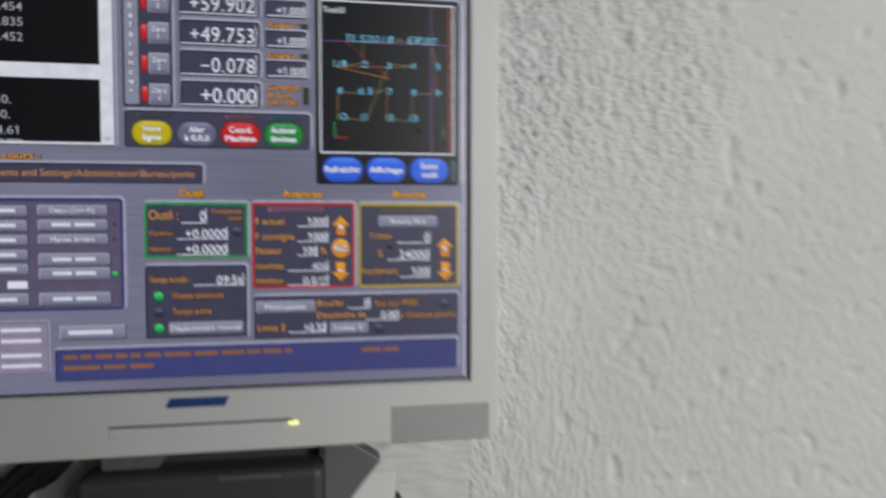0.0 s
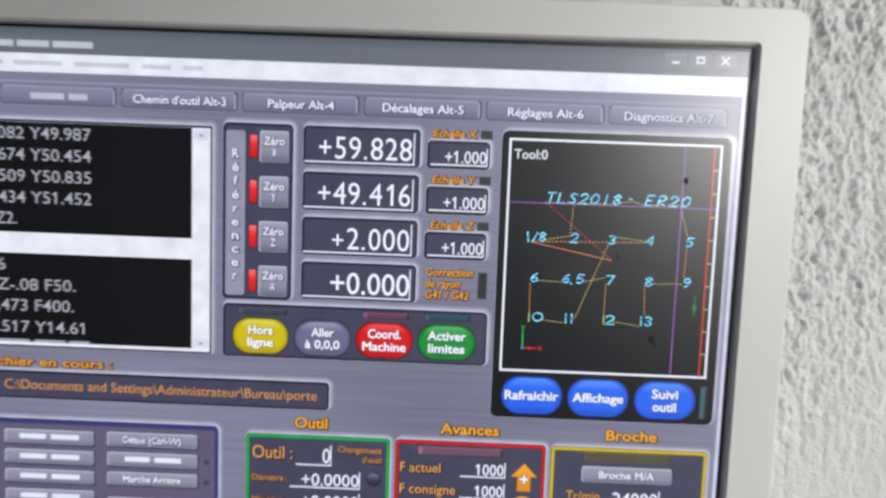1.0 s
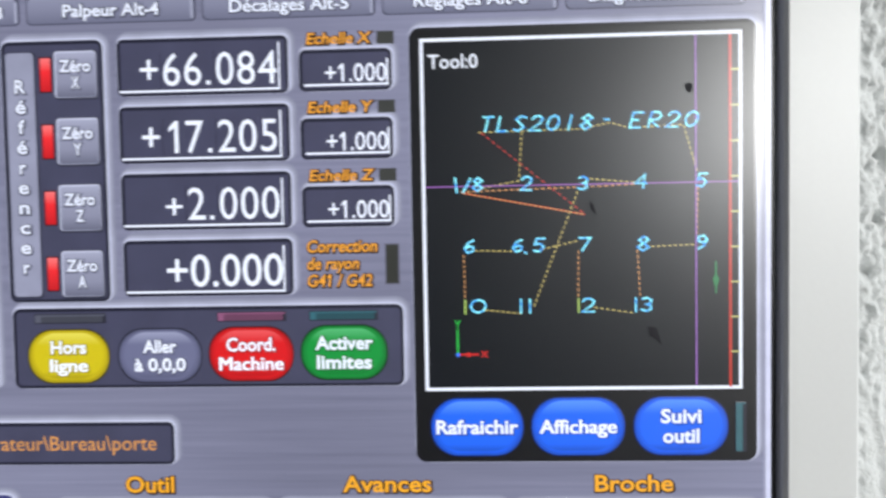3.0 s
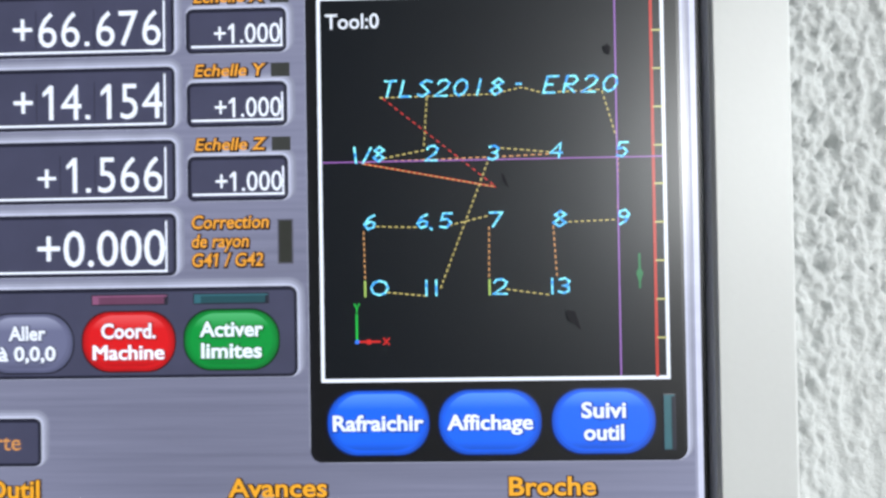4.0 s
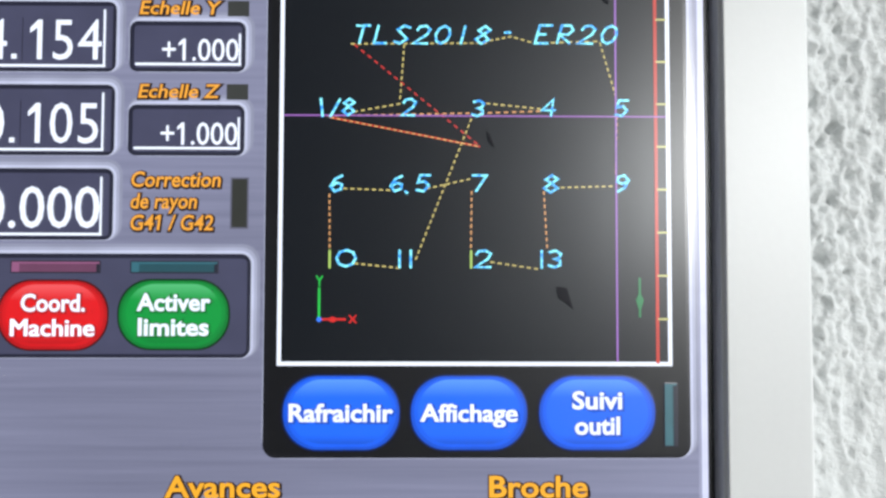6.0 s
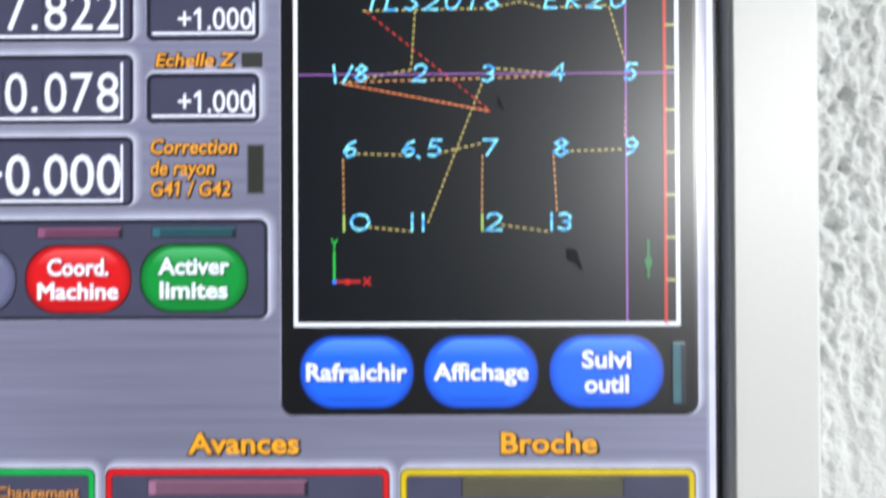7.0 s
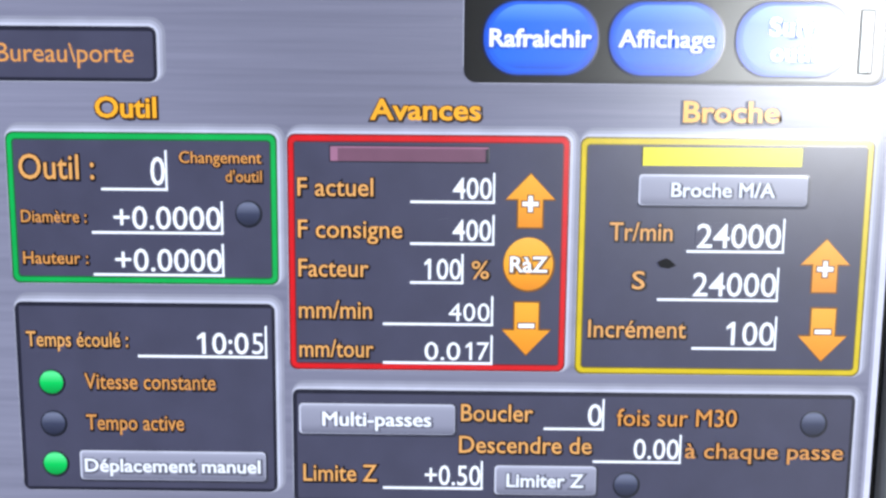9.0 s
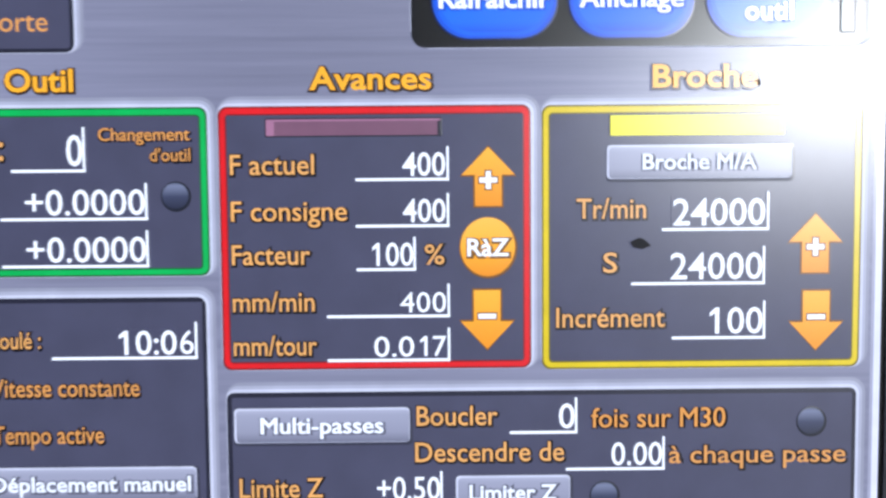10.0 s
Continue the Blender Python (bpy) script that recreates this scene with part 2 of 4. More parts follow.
def letters(s, fat=0.0):
    """A line of writing as flat faces: its corners and the faces; fat: how far the outlines grow."""
    key = (s, round(fat, 3))
    whole = "M" in s or "g" in s                             # the outlines of these letters cannot grow, so the line is laid four times
    if key not in GLYPHS:
        data = bpy.data.curves.new("writing", "FONT")
        data.body, data.size, data.resolution_u, data.fill_mode, data.offset = s, 1.0, 3, "FRONT", 0.0 if whole else key[1]
        ob = bpy.data.objects.new("writing", data)
        me = bpy.data.meshes.new_from_object(ob)
        vs = [tuple(v.co)[:2] for v in me.vertices]
        fs = [tuple(p.vertices) for p in me.polygons]
        if whole and fat:
            n = len(vs)
            vs = [(x + dx * fat, y + dy * fat) for dx, dy in ((-1, -0.5), (1, -0.5), (-1, 0.5), (1, 0.5)) for x, y in vs]
            fs = [tuple(q + n * k for q in f) for k in range(4) for f in fs]
        if "1" in s and "l" not in s and "I" not in s:      # a flag on each plain bar of a one
            for k in range(len(vs) - 3):
                bar = vs[k:k + 4]
                left, right, low, top = min(v[0] for v in bar), max(v[0] for v in bar), min(v[1] for v in bar), max(v[1] for v in bar)
                if top > 0.6 and low < 0.01 and right - left < 0.13 + 2 * fat and len({round(v[1], 3) for v in bar}) == 2 and len({round(v[0], 3) for v in bar}) == 2:
                    n = len(vs)
                    vs += [(left + 0.01, top), (left + 0.01, top - 0.13 - 2 * fat), (left - 0.14 - fat, top - 0.23 - fat), (left - 0.14 - fat, top - 0.14 + fat)]
                    fs.append((n, n + 3, n + 2, n + 1))
        bpy.data.objects.remove(ob)
        bpy.data.meshes.remove(me)
        bpy.data.curves.remove(data)
        GLYPHS[key] = (vs, fs)
    return GLYPHS[key]


CAP = max(v[1] for v in letters("H")[0])
WIDE_ZERO = max(v[0] for v in letters("0")[0]) - min(v[0] for v in letters("0")[0])


def writing(name, s, x0, x1, top, base, colour, parent, bold=0.0, shade=None, lean=0.0, lay=7):
    """Words from x0 to x1, capitals from top down to base; shade: a drop shadow of that colour."""
    vs, fs = letters(s, bold * 0.42)
    left, right = min(v[0] for v in vs), max(v[0] for v in vs)
    kx, ky = (x1 - x0) / (right - left), (base - top) / CAP

    def lay_out(title, vs, fs, drop, layer, mat):
        bm = bmesh.new()
        made = [bm.verts.new(spot(x0 + (x - left) * kx + y * ky * lean + drop, base - y * ky + drop, layer)) for x, y in vs]
        for f in fs:
            bm.faces.new([made[k] for k in f])
        return part(title, bm, mat, parent)
    if shade:
        lay_out(name + "_shadow", *letters(s, bold * 0.42 + min(0.085, 1.0 / ky)), 0.4, lay - 0.6, shade)
    return lay_out(name, vs, fs, 0.0, lay, colour)


def bars(spots, colour, parent, lay=6):
    """Writing too small to read: plain bars of (x0, y0, x1, y1)."""
    for q in spots:
        bm = bmesh.new()
        rect(bm, *q, lay)
        part("lettering_bar", bm, colour, parent)


# colours that the display shows
WHITE = lit(240, 240, 246, vary=0.0)
TEXT = lit(230, 230, 238, vary=0.02)
ORANGE = lit(236, 158, 54, vary=0.03)
AMBER = lit(206, 141, 76, vary=0.05)
SHADE = lit(40, 26, 22, vary=0.0)
NAVY = lit(68, 67, 86)
NAVY_EDGE = lit(34, 34, 48)
INK = lit(20, 20, 24)
RIM = [lit(138, 137, 152), lit(160, 159, 175), lit(188, 187, 202)]
STEEL = graded((0.0, 92, 92, 108), (0.35, 138, 137, 154), (0.8, 148, 147, 164), (1.0, 168, 167, 184))


def rim_rings(x0, y0, x1, y1, r, rim, lay):
    """The light rim of a panel, above and to the right of it."""
    out = []
    for k, g in enumerate((rim, rim * 0.66, rim * 0.33)):
        out.append((x0 - 0.14 * g, y0 - 1.25 * g, x1 + 1.15 * g, y1 + 0.1 * g, r + g, lay + 0.4 * k, 2 + k))
    return out


def panel(name, x0, y0, x1, y1, parent, r=6, fill=None, edge=None, rim=4.7, band=2.8, label="", lay=1.0, holes=()):
    """A sunken panel of the display: a light rim, a dark edge, the fill; holes: windows for counter wheels."""
    bm = bmesh.new()
    inner = (x0 + band, y0 + band, x1 - band * 0.8, y1 - band * 0.8)
    dish(bm, rim_rings(x0, y0, x1, y1, r, rim, lay) + [(x0, y0, x1, y1, r, lay + 1.4, 1), (*inner, max(1, r - band), lay + 1.9, 0)], bool(holes))
    p = part(name, bm, [fill or NAVY, edge or NAVY_EDGE, *RIM], parent, label)
    if holes:
        bm = bmesh.new()
        sheet(bm, *inner, holes, lay + 1.9)
        part("readout_face", bm, fill or NAVY, p)
    return p


def frame_line(bm, x0, y0, x1, y1, w, lay, mat=0):
    for a, b, c, d in ((x0, y0, x1, y0 + w), (x0, y1 - w, x1, y1), (x0, y0 + w, x0 + w, y1 - w), (x1 - w, y0 + w, x1, y1 - w)):
        rect(bm, a, b, c, d, lay, mat)


def key_button(name, s, x0, y0, x1, y1, parent, size=9.0, wide=None, bold=0.055):
    """A raised grey key with its writing."""
    bm = bmesh.new()
    dish(bm, [(x0 - 0.4, y0 - 0.4, x1 + 1.8, y1 + 1.8, 3, 4.0, 1), (x0, y0, x1, y1, 2.5, 4.5, 2), (x0 + 1.3, y0 + 1.3, x1 - 0.3, y1 - 0.3, 2, 4.9, 0)])
    part(name, bm, [STEEL, lit(52, 52, 66), RIM[2]], parent)
    if s:
        rows = s.split("\n")
        mid = (x0 + x1) / 2
        for k, row in enumerate(rows):
            w = (wide or (x1 - x0) * 0.62) * (1 if len(rows) == 1 else len(row) / max(len(q) for q in rows))
            c = (y0 + y1) / 2 + (k - (len(rows) - 1) / 2) * size * 1.45
            writing("lettering", row, mid - w / 2, mid + w / 2, c - size / 2, c + size / 2, TEXT, parent, bold, lit(84, 84, 98, vary=0.0))


def pill(name, s, x0, y0, x1, y1, parent, dark, main, light, size, widths, lay=4.0):
    """A domed coloured button with white writing."""
    bm = bmesh.new()
    h = y1 - y0
    dish(bm, [(x0 - 1, y0 - 1, x1 + 1, y1 + 1, h / 2 * 0.98, lay, 1), (x0, y0, x1, y1, h / 2 * 0.95, lay + 0.3, 2), (x0 + 1.8, y0 + 0.8, x1 - 1.8, y1 - 1.6, h / 2 * 0.92, lay + 0.5, 3), (x0 + 4, y0 + 2, x1 - 4, y1 - 3.4, h / 2 * 0.9, lay + 0.7, 0)], n=10)
    face = graded((0.0, *dark), (0.22, *main), (0.7, *main), (0.92, *light), (1.0, *main))
    part(name, bm, [face, lit(*[v * 0.45 for v in dark]), lit(*[0.5 * (d + m) for d, m in zip(dark, main)]), lit(*[0.2 * d + 0.8 * m for d, m in zip(dark, main)])], parent)
    rows = s.split("\n")
    mid = (x0 + x1) / 2
    for k, (row, w) in enumerate(zip(rows, widths)):
        c = (y0 + y1) / 2 + (k - (len(rows) - 1) / 2) * size * 1.5
        writing("lettering", row, mid - w / 2, mid + w / 2, c - size / 2, c + size / 2, WHITE, parent, 0.068, lit(*[0.2 * d + 0.66 * m for d, m in zip(dark, main)], vary=0.0), lay=lay + 2)


def readout(s, x0, x1, line, size, parent, wide, left, cursor=True):
    """A number, set flush right on its underline, with the entry cursor at its end."""
    bm = bmesh.new()
    rect(bm, left, line - 0.7, x1 + 1.5, line + 0.9, 7)
    if cursor:
        rect(bm, x1 + 0.1, line - size * 1.42, x1 + 1.4, line, 7.3)
    part("underline", bm, WHITE, parent)
    if s:
        writing("number", s, x1 - wide, x1, line - size - size * 0.16, line - size * 0.16, WHITE, parent, 0.011)


WHEELS = []                                 # every counter wheel, with the times and digits of its readings


def counter(parent, right, base, cap, pitch, readings, places, point=None):
    """Counter wheels behind a window: ten flat faces each with one digit, turning about a level axle as the value counts.
    right: right edge of the last column; places: column numbers from the right, with the place of each digit in the readings."""
    face = cap * 1.14
    deep = face / 2 / math.tan(radians(18))
    for col, index in places:
        cx = right - pitch * (col + 0.5) - (point if point and col >= 3 else 0)
        bm = bmesh.new()
        half, k = pitch / 2 * 0.995, PITCH
        wide = deep / math.cos(radians(18))
        ends = [[bm.verts.new((s * half * k, -wide * math.cos(radians(36 * d + 18)) * k, -wide * math.sin(radians(36 * d + 18)) * k)) for d in range(10)] for s in (-1, 1)]
        for d in range(10):
            bm.faces.new((ends[0][d], ends[1][d], ends[1][d - 1], ends[0][d - 1]))
        for ring in ends:
            bm.faces.new(ring)
        bmesh.ops.recalc_face_normals(bm, faces=bm.faces)
        kx, ky = pitch * 0.84 / WIDE_ZERO, cap / CAP
        for d in range(10):
            vs, fs = letters(str(d))
            mid = (min(v[0] for v in vs) + max(v[0] for v in vs)) / 2
            turn = Matrix.Rotation(radians(36 * d), 3, "X")
            made = [bm.verts.new(turn @ Vector(((x - mid) * kx * k, -(deep + 0.12) * k, (y * ky - cap / 2) * k))) for x, y in vs]
            for f in fs:
                bm.faces.new([made[q] for q in f]).material_index = 1
        wheel = part("counter_wheel", bm, [NAVY, WHITE], parent)
        centre = spot(cx, base - cap / 2) + Vector((0, (deep - 0.4) * k, 0))
        WHEELS.append((wheel, centre, [(t, int(s.replace(".", "").replace(":", "")[index])) for t, s in readings]))


def roll(wheel, centre, readings):
    """The rows of a wheel: it holds each digit and turns the short way just before the next reading."""
    angle, rows = -36.0 * readings[0][1], [(0.0, -36.0 * readings[0][1])]
    for (t0, a), (t1, b) in zip(readings, readings[1:]):
        step = (b - a + 5) % 10 - 5
        if step:
            rows.append((t1 - 6 / FPS, angle))
            rows.append((t1 - 5 / FPS, angle))
            for n in (1, 2, 3):
                rows.append((t1 - (5 - n) / FPS, angle - 36.0 * step * n / 3))
            angle -= 36.0 * step
            rows.append((t1 - 1 / FPS, angle))
    rows.append((10.0, angle))
    return [(t, pose(*centre, a)) for t, a in rows]


PLATES = []                                 # readings that change once: a plate with one on each side


def flip_plate(parent, before, after, right, base, cap, wide, when=3.95, deep=0.00004):
    """A thin plate on the display with the first reading on its front and the second on its back, each (words, width)."""
    half_w, half_h, k = wide / 2 + 0.6, cap * 0.56, PITCH
    bm = bmesh.new()
    box(bm, (-half_w * k, -deep, -half_h * k), (half_w * k, deep, half_h * k))
    bmesh.ops.recalc_face_normals(bm, faces=bm.faces)
    for side, (words, w) in enumerate((before, after)):
        vs, fs = letters(words, 0.008)
        left, far = min(v[0] for v in vs), max(v[0] for v in vs)
        turn = Matrix.Rotation(radians(180 * side), 3, "X")
        made = [bm.verts.new(turn @ Vector(((half_w - 0.6 - w + (x - left) * w / (far - left)) * k, -deep - 0.00001, (y * cap / CAP - cap / 2) * k))) for x, y in vs]
        for f in fs:
            bm.faces.new([made[q] for q in f]).material_index = 1
    PLATES.append((part("reading_plate", bm, [NAVY, WHITE], parent), spot(right - wide / 2, base - cap / 2, 4.1), when))


def lamp_dot(x, y, r, parent, on):
    bm = bmesh.new()
    q = r * 1.16
    dish(bm, [(x - q + 0.4, y - q + 0.4, x + q + 0.4, y + q + 0.4, q, 4.5, 1), (x - r, y - r, x + r, y + r, r, 5.0, 0)])
    face = graded((0.0, 14, 120, 50), (0.5, 24, 190, 84), (0.85, 96, 226, 140), (1.0, 30, 170, 80)) if on else graded((0.0, 30, 32, 48), (0.5, 58, 62, 84), (0.85, 112, 116, 138), (1.0, 62, 66, 86))
    return part("indicator", bm, [face, lit(28, 30, 40)], parent)


def lamp_bar(x0, y0, x1, y1, parent, c):
    bm = bmesh.new()
    dish(bm, [(x0 - 0.8, y0 - 0.8, x1 + 0.8, y1 + 0.8, 0.5, 4.5, 1), (x0, y0, x1, y1, 0.5, 5.0, 0)], n=1)
    rect(bm, x0, y0, x0 + 4.5, y1, 5.4, 2)
    rect(bm, x0 + 4.5, y0, x1, y0 + 1.1, 5.4, 2)
    rect(bm, x1 - 1.8, y0 + 1.1, x1, y1, 5.4, 1)
    return part("indicator", bm, [lit(*c), lit(38, 38, 48), lit(*[min(255, v * 1.35) for v in c])], parent)


def arrow(x, y0, y1, w, parent, up):
    bm = bmesh.new()
    for grow, lay, mat in ((1.0, 4.2, 1), (0.0, 4.8, 0)):
        tip, tail = (y0, y1) if up else (y1, y0)
        s = 1 if up else -1
        neck = tip + s * abs(y1 - y0) * 0.47
        h, q = w / 2 + grow, w * 0.25 + grow
        pts = [(x, tip - s * grow), (x + h, neck + s * grow), (x + q, neck), (x + q, tail + s * grow), (x - q, tail + s * grow), (x - q, neck), (x - h, neck + s * grow)]
        for tri in ((pts[0], pts[1], pts[6]), (pts[2], pts[3], pts[4], pts[5])):
            f = poly(bm, tri, lay, mat)
            if not up:
                f.normal_flip()
    cy = (y0 + y1) / 2 + (2 if up else -2)
    for lay, mat, g in ((5.2, 1, 0.8), (5.6, 2, 0.0)):
        rect(bm, x - 5 - g, cy - 1.4 - g, x + 5 + g, cy + 1.4 + g, lay, mat)
        if up:
            rect(bm, x - 1.4 - g, cy - 5 - g, x + 1.4 + g, cy + 5 + g, lay + 0.1, mat)
    return part("arrow_button", bm, [graded((0.0, 222, 134, 24), (1.0, 246, 168, 50)), lit(120, 74, 20), WHITE], parent)

# ---- the room ----
WALL_Y = 0.062


def cuboid(name, lo, hi, mat, label, category):
    bm = bmesh.new()
    box(bm, lo, hi)
    bmesh.ops.recalc_face_normals(bm, faces=bm.faces)
    return thing(name, bm, mat, label, category, kind="structure")


def plaster_height(x, z):
    """Relief of the trowelled roughcast, in metres towards the room."""
    p = Vector((x, 0.37, z))
    warp = Vector((noise.noise(p * 150), 0, noise.noise(p * 150 + Vector((9, 3, 1))))) * 0.0013
    q = p + warp
    slant = Vector((q.x * 205 + q.z * 50, 1.3, q.z * 115 - q.x * 40))
    lumps = 0.6 * noise.noise(slant) + 0.38 * noise.noise(slant * 2.2) + 0.35 * noise.noise(slant * 0.4)
    crumbs = noise.noise(q * 620) + 0.7 * noise.noise(q * 1050)
    holes = min(0.0, noise.noise(slant * 2.3 + Vector((4, 8, 2))) + 0.2)
    nicks = min(0.0, noise.noise(p * 85 + Vector((2, 7, 5))) + 0.40)
    patch = 0.5 + 0.5 * max(-1.0, min(1.0, 1.3 * noise.noise(p * 11 + Vector((1, 1, 6))) + (0.255 - x) * 15 + (z - 1.0) * 9))
    return (0.08 + 0.92 * patch) * (0.0036 * lumps + 0.0010 * crumbs + 0.0046 * holes) + 0.0042 * nicks + 0.0008 * noise.noise(p * 14) + 0.0005 * noise.noise(Vector((x * 330, 2.2, z * 120)))


def rough_wall():
    """The wall behind the monitor: fine relief where the camera sees it, plain beyond."""
    x0, x1, z0, z1 = -0.05, 0.62, 0.72, 1.24
    xs = [x0 + 0.005 * k for k in range(44)]
    while xs[-1] < x1:
        xs.append(xs[-1] + (0.0006 if xs[-1] < 0.25 else 0.0015))
    x1 = xs[-1]
    nx, nz = len(xs) - 1, 720
    verts, faces = [], []
    for j in range(nz + 1):
        z = z0 + (z1 - z0) * j / nz
        for x in xs:
            verts.append((x, WALL_Y - plaster_height(x, z), z))
    row = nx + 1
    for j in range(nz):
        for i in range(nx):
            a = j * row + i
            faces.append((a, a + 1, a + 1 + row, a + row))
    me = bpy.data.meshes.new("wall_north")
    b = len(verts)
    edge = [(-1.6, 0.0), (x0, 0.0), (x1, 0.0), (2.3, 0.0), (-1.6, z0), (x0, z0), (x1, z0), (2.3, z0), (-1.6, z1), (x0, z1), (x1, z1), (2.3, z1), (-1.6, 2.5), (x0, 2.5), (x1, 2.5), (2.3, 2.5)]
    verts += [(x, WALL_Y - 0.001, z) for x, z in edge]
    for r in range(3):
        for c in range(3):
            if (r, c) != (1, 1):
                a = b + r * 4 + c
                faces.append((a, a + 1, a + 5, a + 4))
    b = len(verts)
    verts += [(-1.6, WALL_Y + 0.15, 0.0), (2.3, WALL_Y + 0.15, 0.0), (2.3, WALL_Y + 0.15, 2.5), (-1.6, WALL_Y + 0.15, 2.5)]
    faces.append((b, b + 3, b + 2, b + 1))
    me.from_pydata(verts, [], faces)
    me.materials.append(PLASTER)
    for p in me.polygons:
        p.use_smooth = True
    return tagged(new("wall_north", me), "rough white roughcast plaster wall behind the monitor", "wall", kind="structure")


rough_wall()
cuboid("floor", (-1.75, -2.75, -0.1), (2.45, WALL_Y + 0.15, 0.0), FLOOR, "grey worn concrete workshop floor", "floor")
cuboid("ceiling", (-1.75, -2.75, 2.5), (2.45, WALL_Y + 0.15, 2.6), PAINT, "plain grey painted ceiling", "ceiling")
cuboid("wall_west", (-1.75, -2.6, 0.0), (-1.6, WALL_Y - 0.001, 2.5), PAINT, "plain grey painted side wall", "wall")


# Windows 1 and 3 are added, each to seat a fill lamp
def window_unit(n, turn, place, w, h, t=0.035):
    win = tagged(new("window_%d" % n), "white framed glazed window out of view with a lamp before it", "window", kind="structure")
    win.matrix_basis = Matrix.Translation(place) @ Matrix.Rotation(radians(turn), 4, "Z")
    for lo, hi in (((-w, -0.03, 0), (w, 0.03, t)), ((-w, -0.03, h - t), (w, 0.03, h)), ((-w, -0.03, t), (-w + t, 0.03, h - t)), ((w - t, -0.03, t), (w, 0.03, h - t))):
        bm = bmesh.new()
        box(bm, lo, hi)
        bmesh.ops.recalc_face_normals(bm, faces=bm.faces)
        part("window_frame", bm, WHITECARD, win)
    bm = bmesh.new()
    box(bm, (-w + t, -0.003, t), (w - t, 0.003, h - t))
    bmesh.ops.recalc_face_normals(bm, faces=bm.faces)
    part("pane", bm, GLASS, win).visible_shadow = False


def window_walls():
    (a0, a1, b0, b1), (c0, c1, d0, d1) = FILL_WINDOW, WINDOW
    end = WALL_Y - 0.001
    bm = bmesh.new()
    for y0, y1, z0, z1 in ((-2.6, a0, 0, 2.5), (a0, a1, 0, b0), (a0, a1, b1, 2.5), (a1, end, 0, 2.5)):
        box(bm, (2.3, y0, z0), (2.45, y1, z1))
    bmesh.ops.recalc_face_normals(bm, faces=bm.faces)
    thing("wall_east", bm, PAINT, "plain grey painted side wall with an added wide window", "wall", kind="structure")
    bm = bmesh.new()
    for x0, x1, z0, z1 in ((-1.75, c0, 0, 2.5), (c0, c1, 0, d0), (c0, c1, d1, 2.5), (c1, 2.45, 0, 2.5)):
        box(bm, (x0, -2.75, z0), (x1, -2.6, z1))
    bmesh.ops.recalc_face_normals(bm, faces=bm.faces)
    thing("wall_south", bm, PAINT, "plain grey painted wall with a small window", "wall", kind="structure")
    # Unseen partition, added to shade the monitor's left; its opening seats a fill lamp
    e0, e1, f0, f1 = FILL_OPENING
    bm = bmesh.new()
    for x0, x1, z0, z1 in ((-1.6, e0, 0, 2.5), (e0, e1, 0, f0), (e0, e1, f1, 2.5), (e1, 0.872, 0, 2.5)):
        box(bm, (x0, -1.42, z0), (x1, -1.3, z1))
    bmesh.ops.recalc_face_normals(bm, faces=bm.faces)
    thing("added_partition", bm, PAINT, "unseen grey partition added to shade the monitor's left, with a glazed opening", "wall", kind="structure")
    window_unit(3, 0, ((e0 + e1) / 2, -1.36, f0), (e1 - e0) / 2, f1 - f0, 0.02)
    window_unit(1, 90, (2.38, (a0 + a1) / 2, b0), (a1 - a0) / 2, b1 - b0)
    window_unit(2, 0, ((c0 + c1) / 2, -2.68, d0), (c1 - c0) / 2, d1 - d0)


GLASS = bpy.data.materials.new("window_glass")
_t, _b, _l = nodes_of(GLASS)
_b.inputs["Transmission Weight"].default_value, _b.inputs["Roughness"].default_value = 1.0, 0.0
window_walls()


def desk():
    ob = tagged(new("desk"), "plain workshop desk with a brown laminate top", "desk")
    ob.location = (0.1, -0.12, 0)
    part("tabletop", rounded_box((-0.8, -0.18, 0.65), (0.8, 0.175, 0.68), 0.004), DESK, ob)
    for x in (-0.74, 0.70):
        for y in (-0.14, 0.11):
            part("leg", rounded_box((x, y, 0), (x + 0.04, y + 0.04, 0.65), 0.003), GREY, ob)


desk()

# ---- the monitor ----
monitor = tagged(new("monitor"), "beige flat monitor showing a milling control program, on its grey stand", "monitor")
monitor.location = BASE
OUT = (-62.0, -47.0, 1081.2, 880.0)          # outer edge of the casing, in dots of the display
OPEN = (-4.0, -4.0, 1025.0, 772.5)           # its opening


def loops(bm, rings, mat=0, n=6):
    """Skins a run of round-cornered rings of (x0, y0, x1, y1, radius, y in metres)."""
    before = None
    for x0, y0, x1, y1, r, y in rings:
        now = []
        for px, py in outline(x0, y0, x1, y1, r, n):
            v = spot(px, py)
            v.y += y
            now.append(bm.verts.new(v))
        if before:
            for k in range(len(now)):
                f = bm.faces.new((before[k - 1], before[k], now[k], now[k - 1]))
                f.material_index, f.smooth = mat, True
        before = now
    return before


def grown(r, g):
    return (r[0] - g, r[1] - g, r[2] + g, r[3] + g)


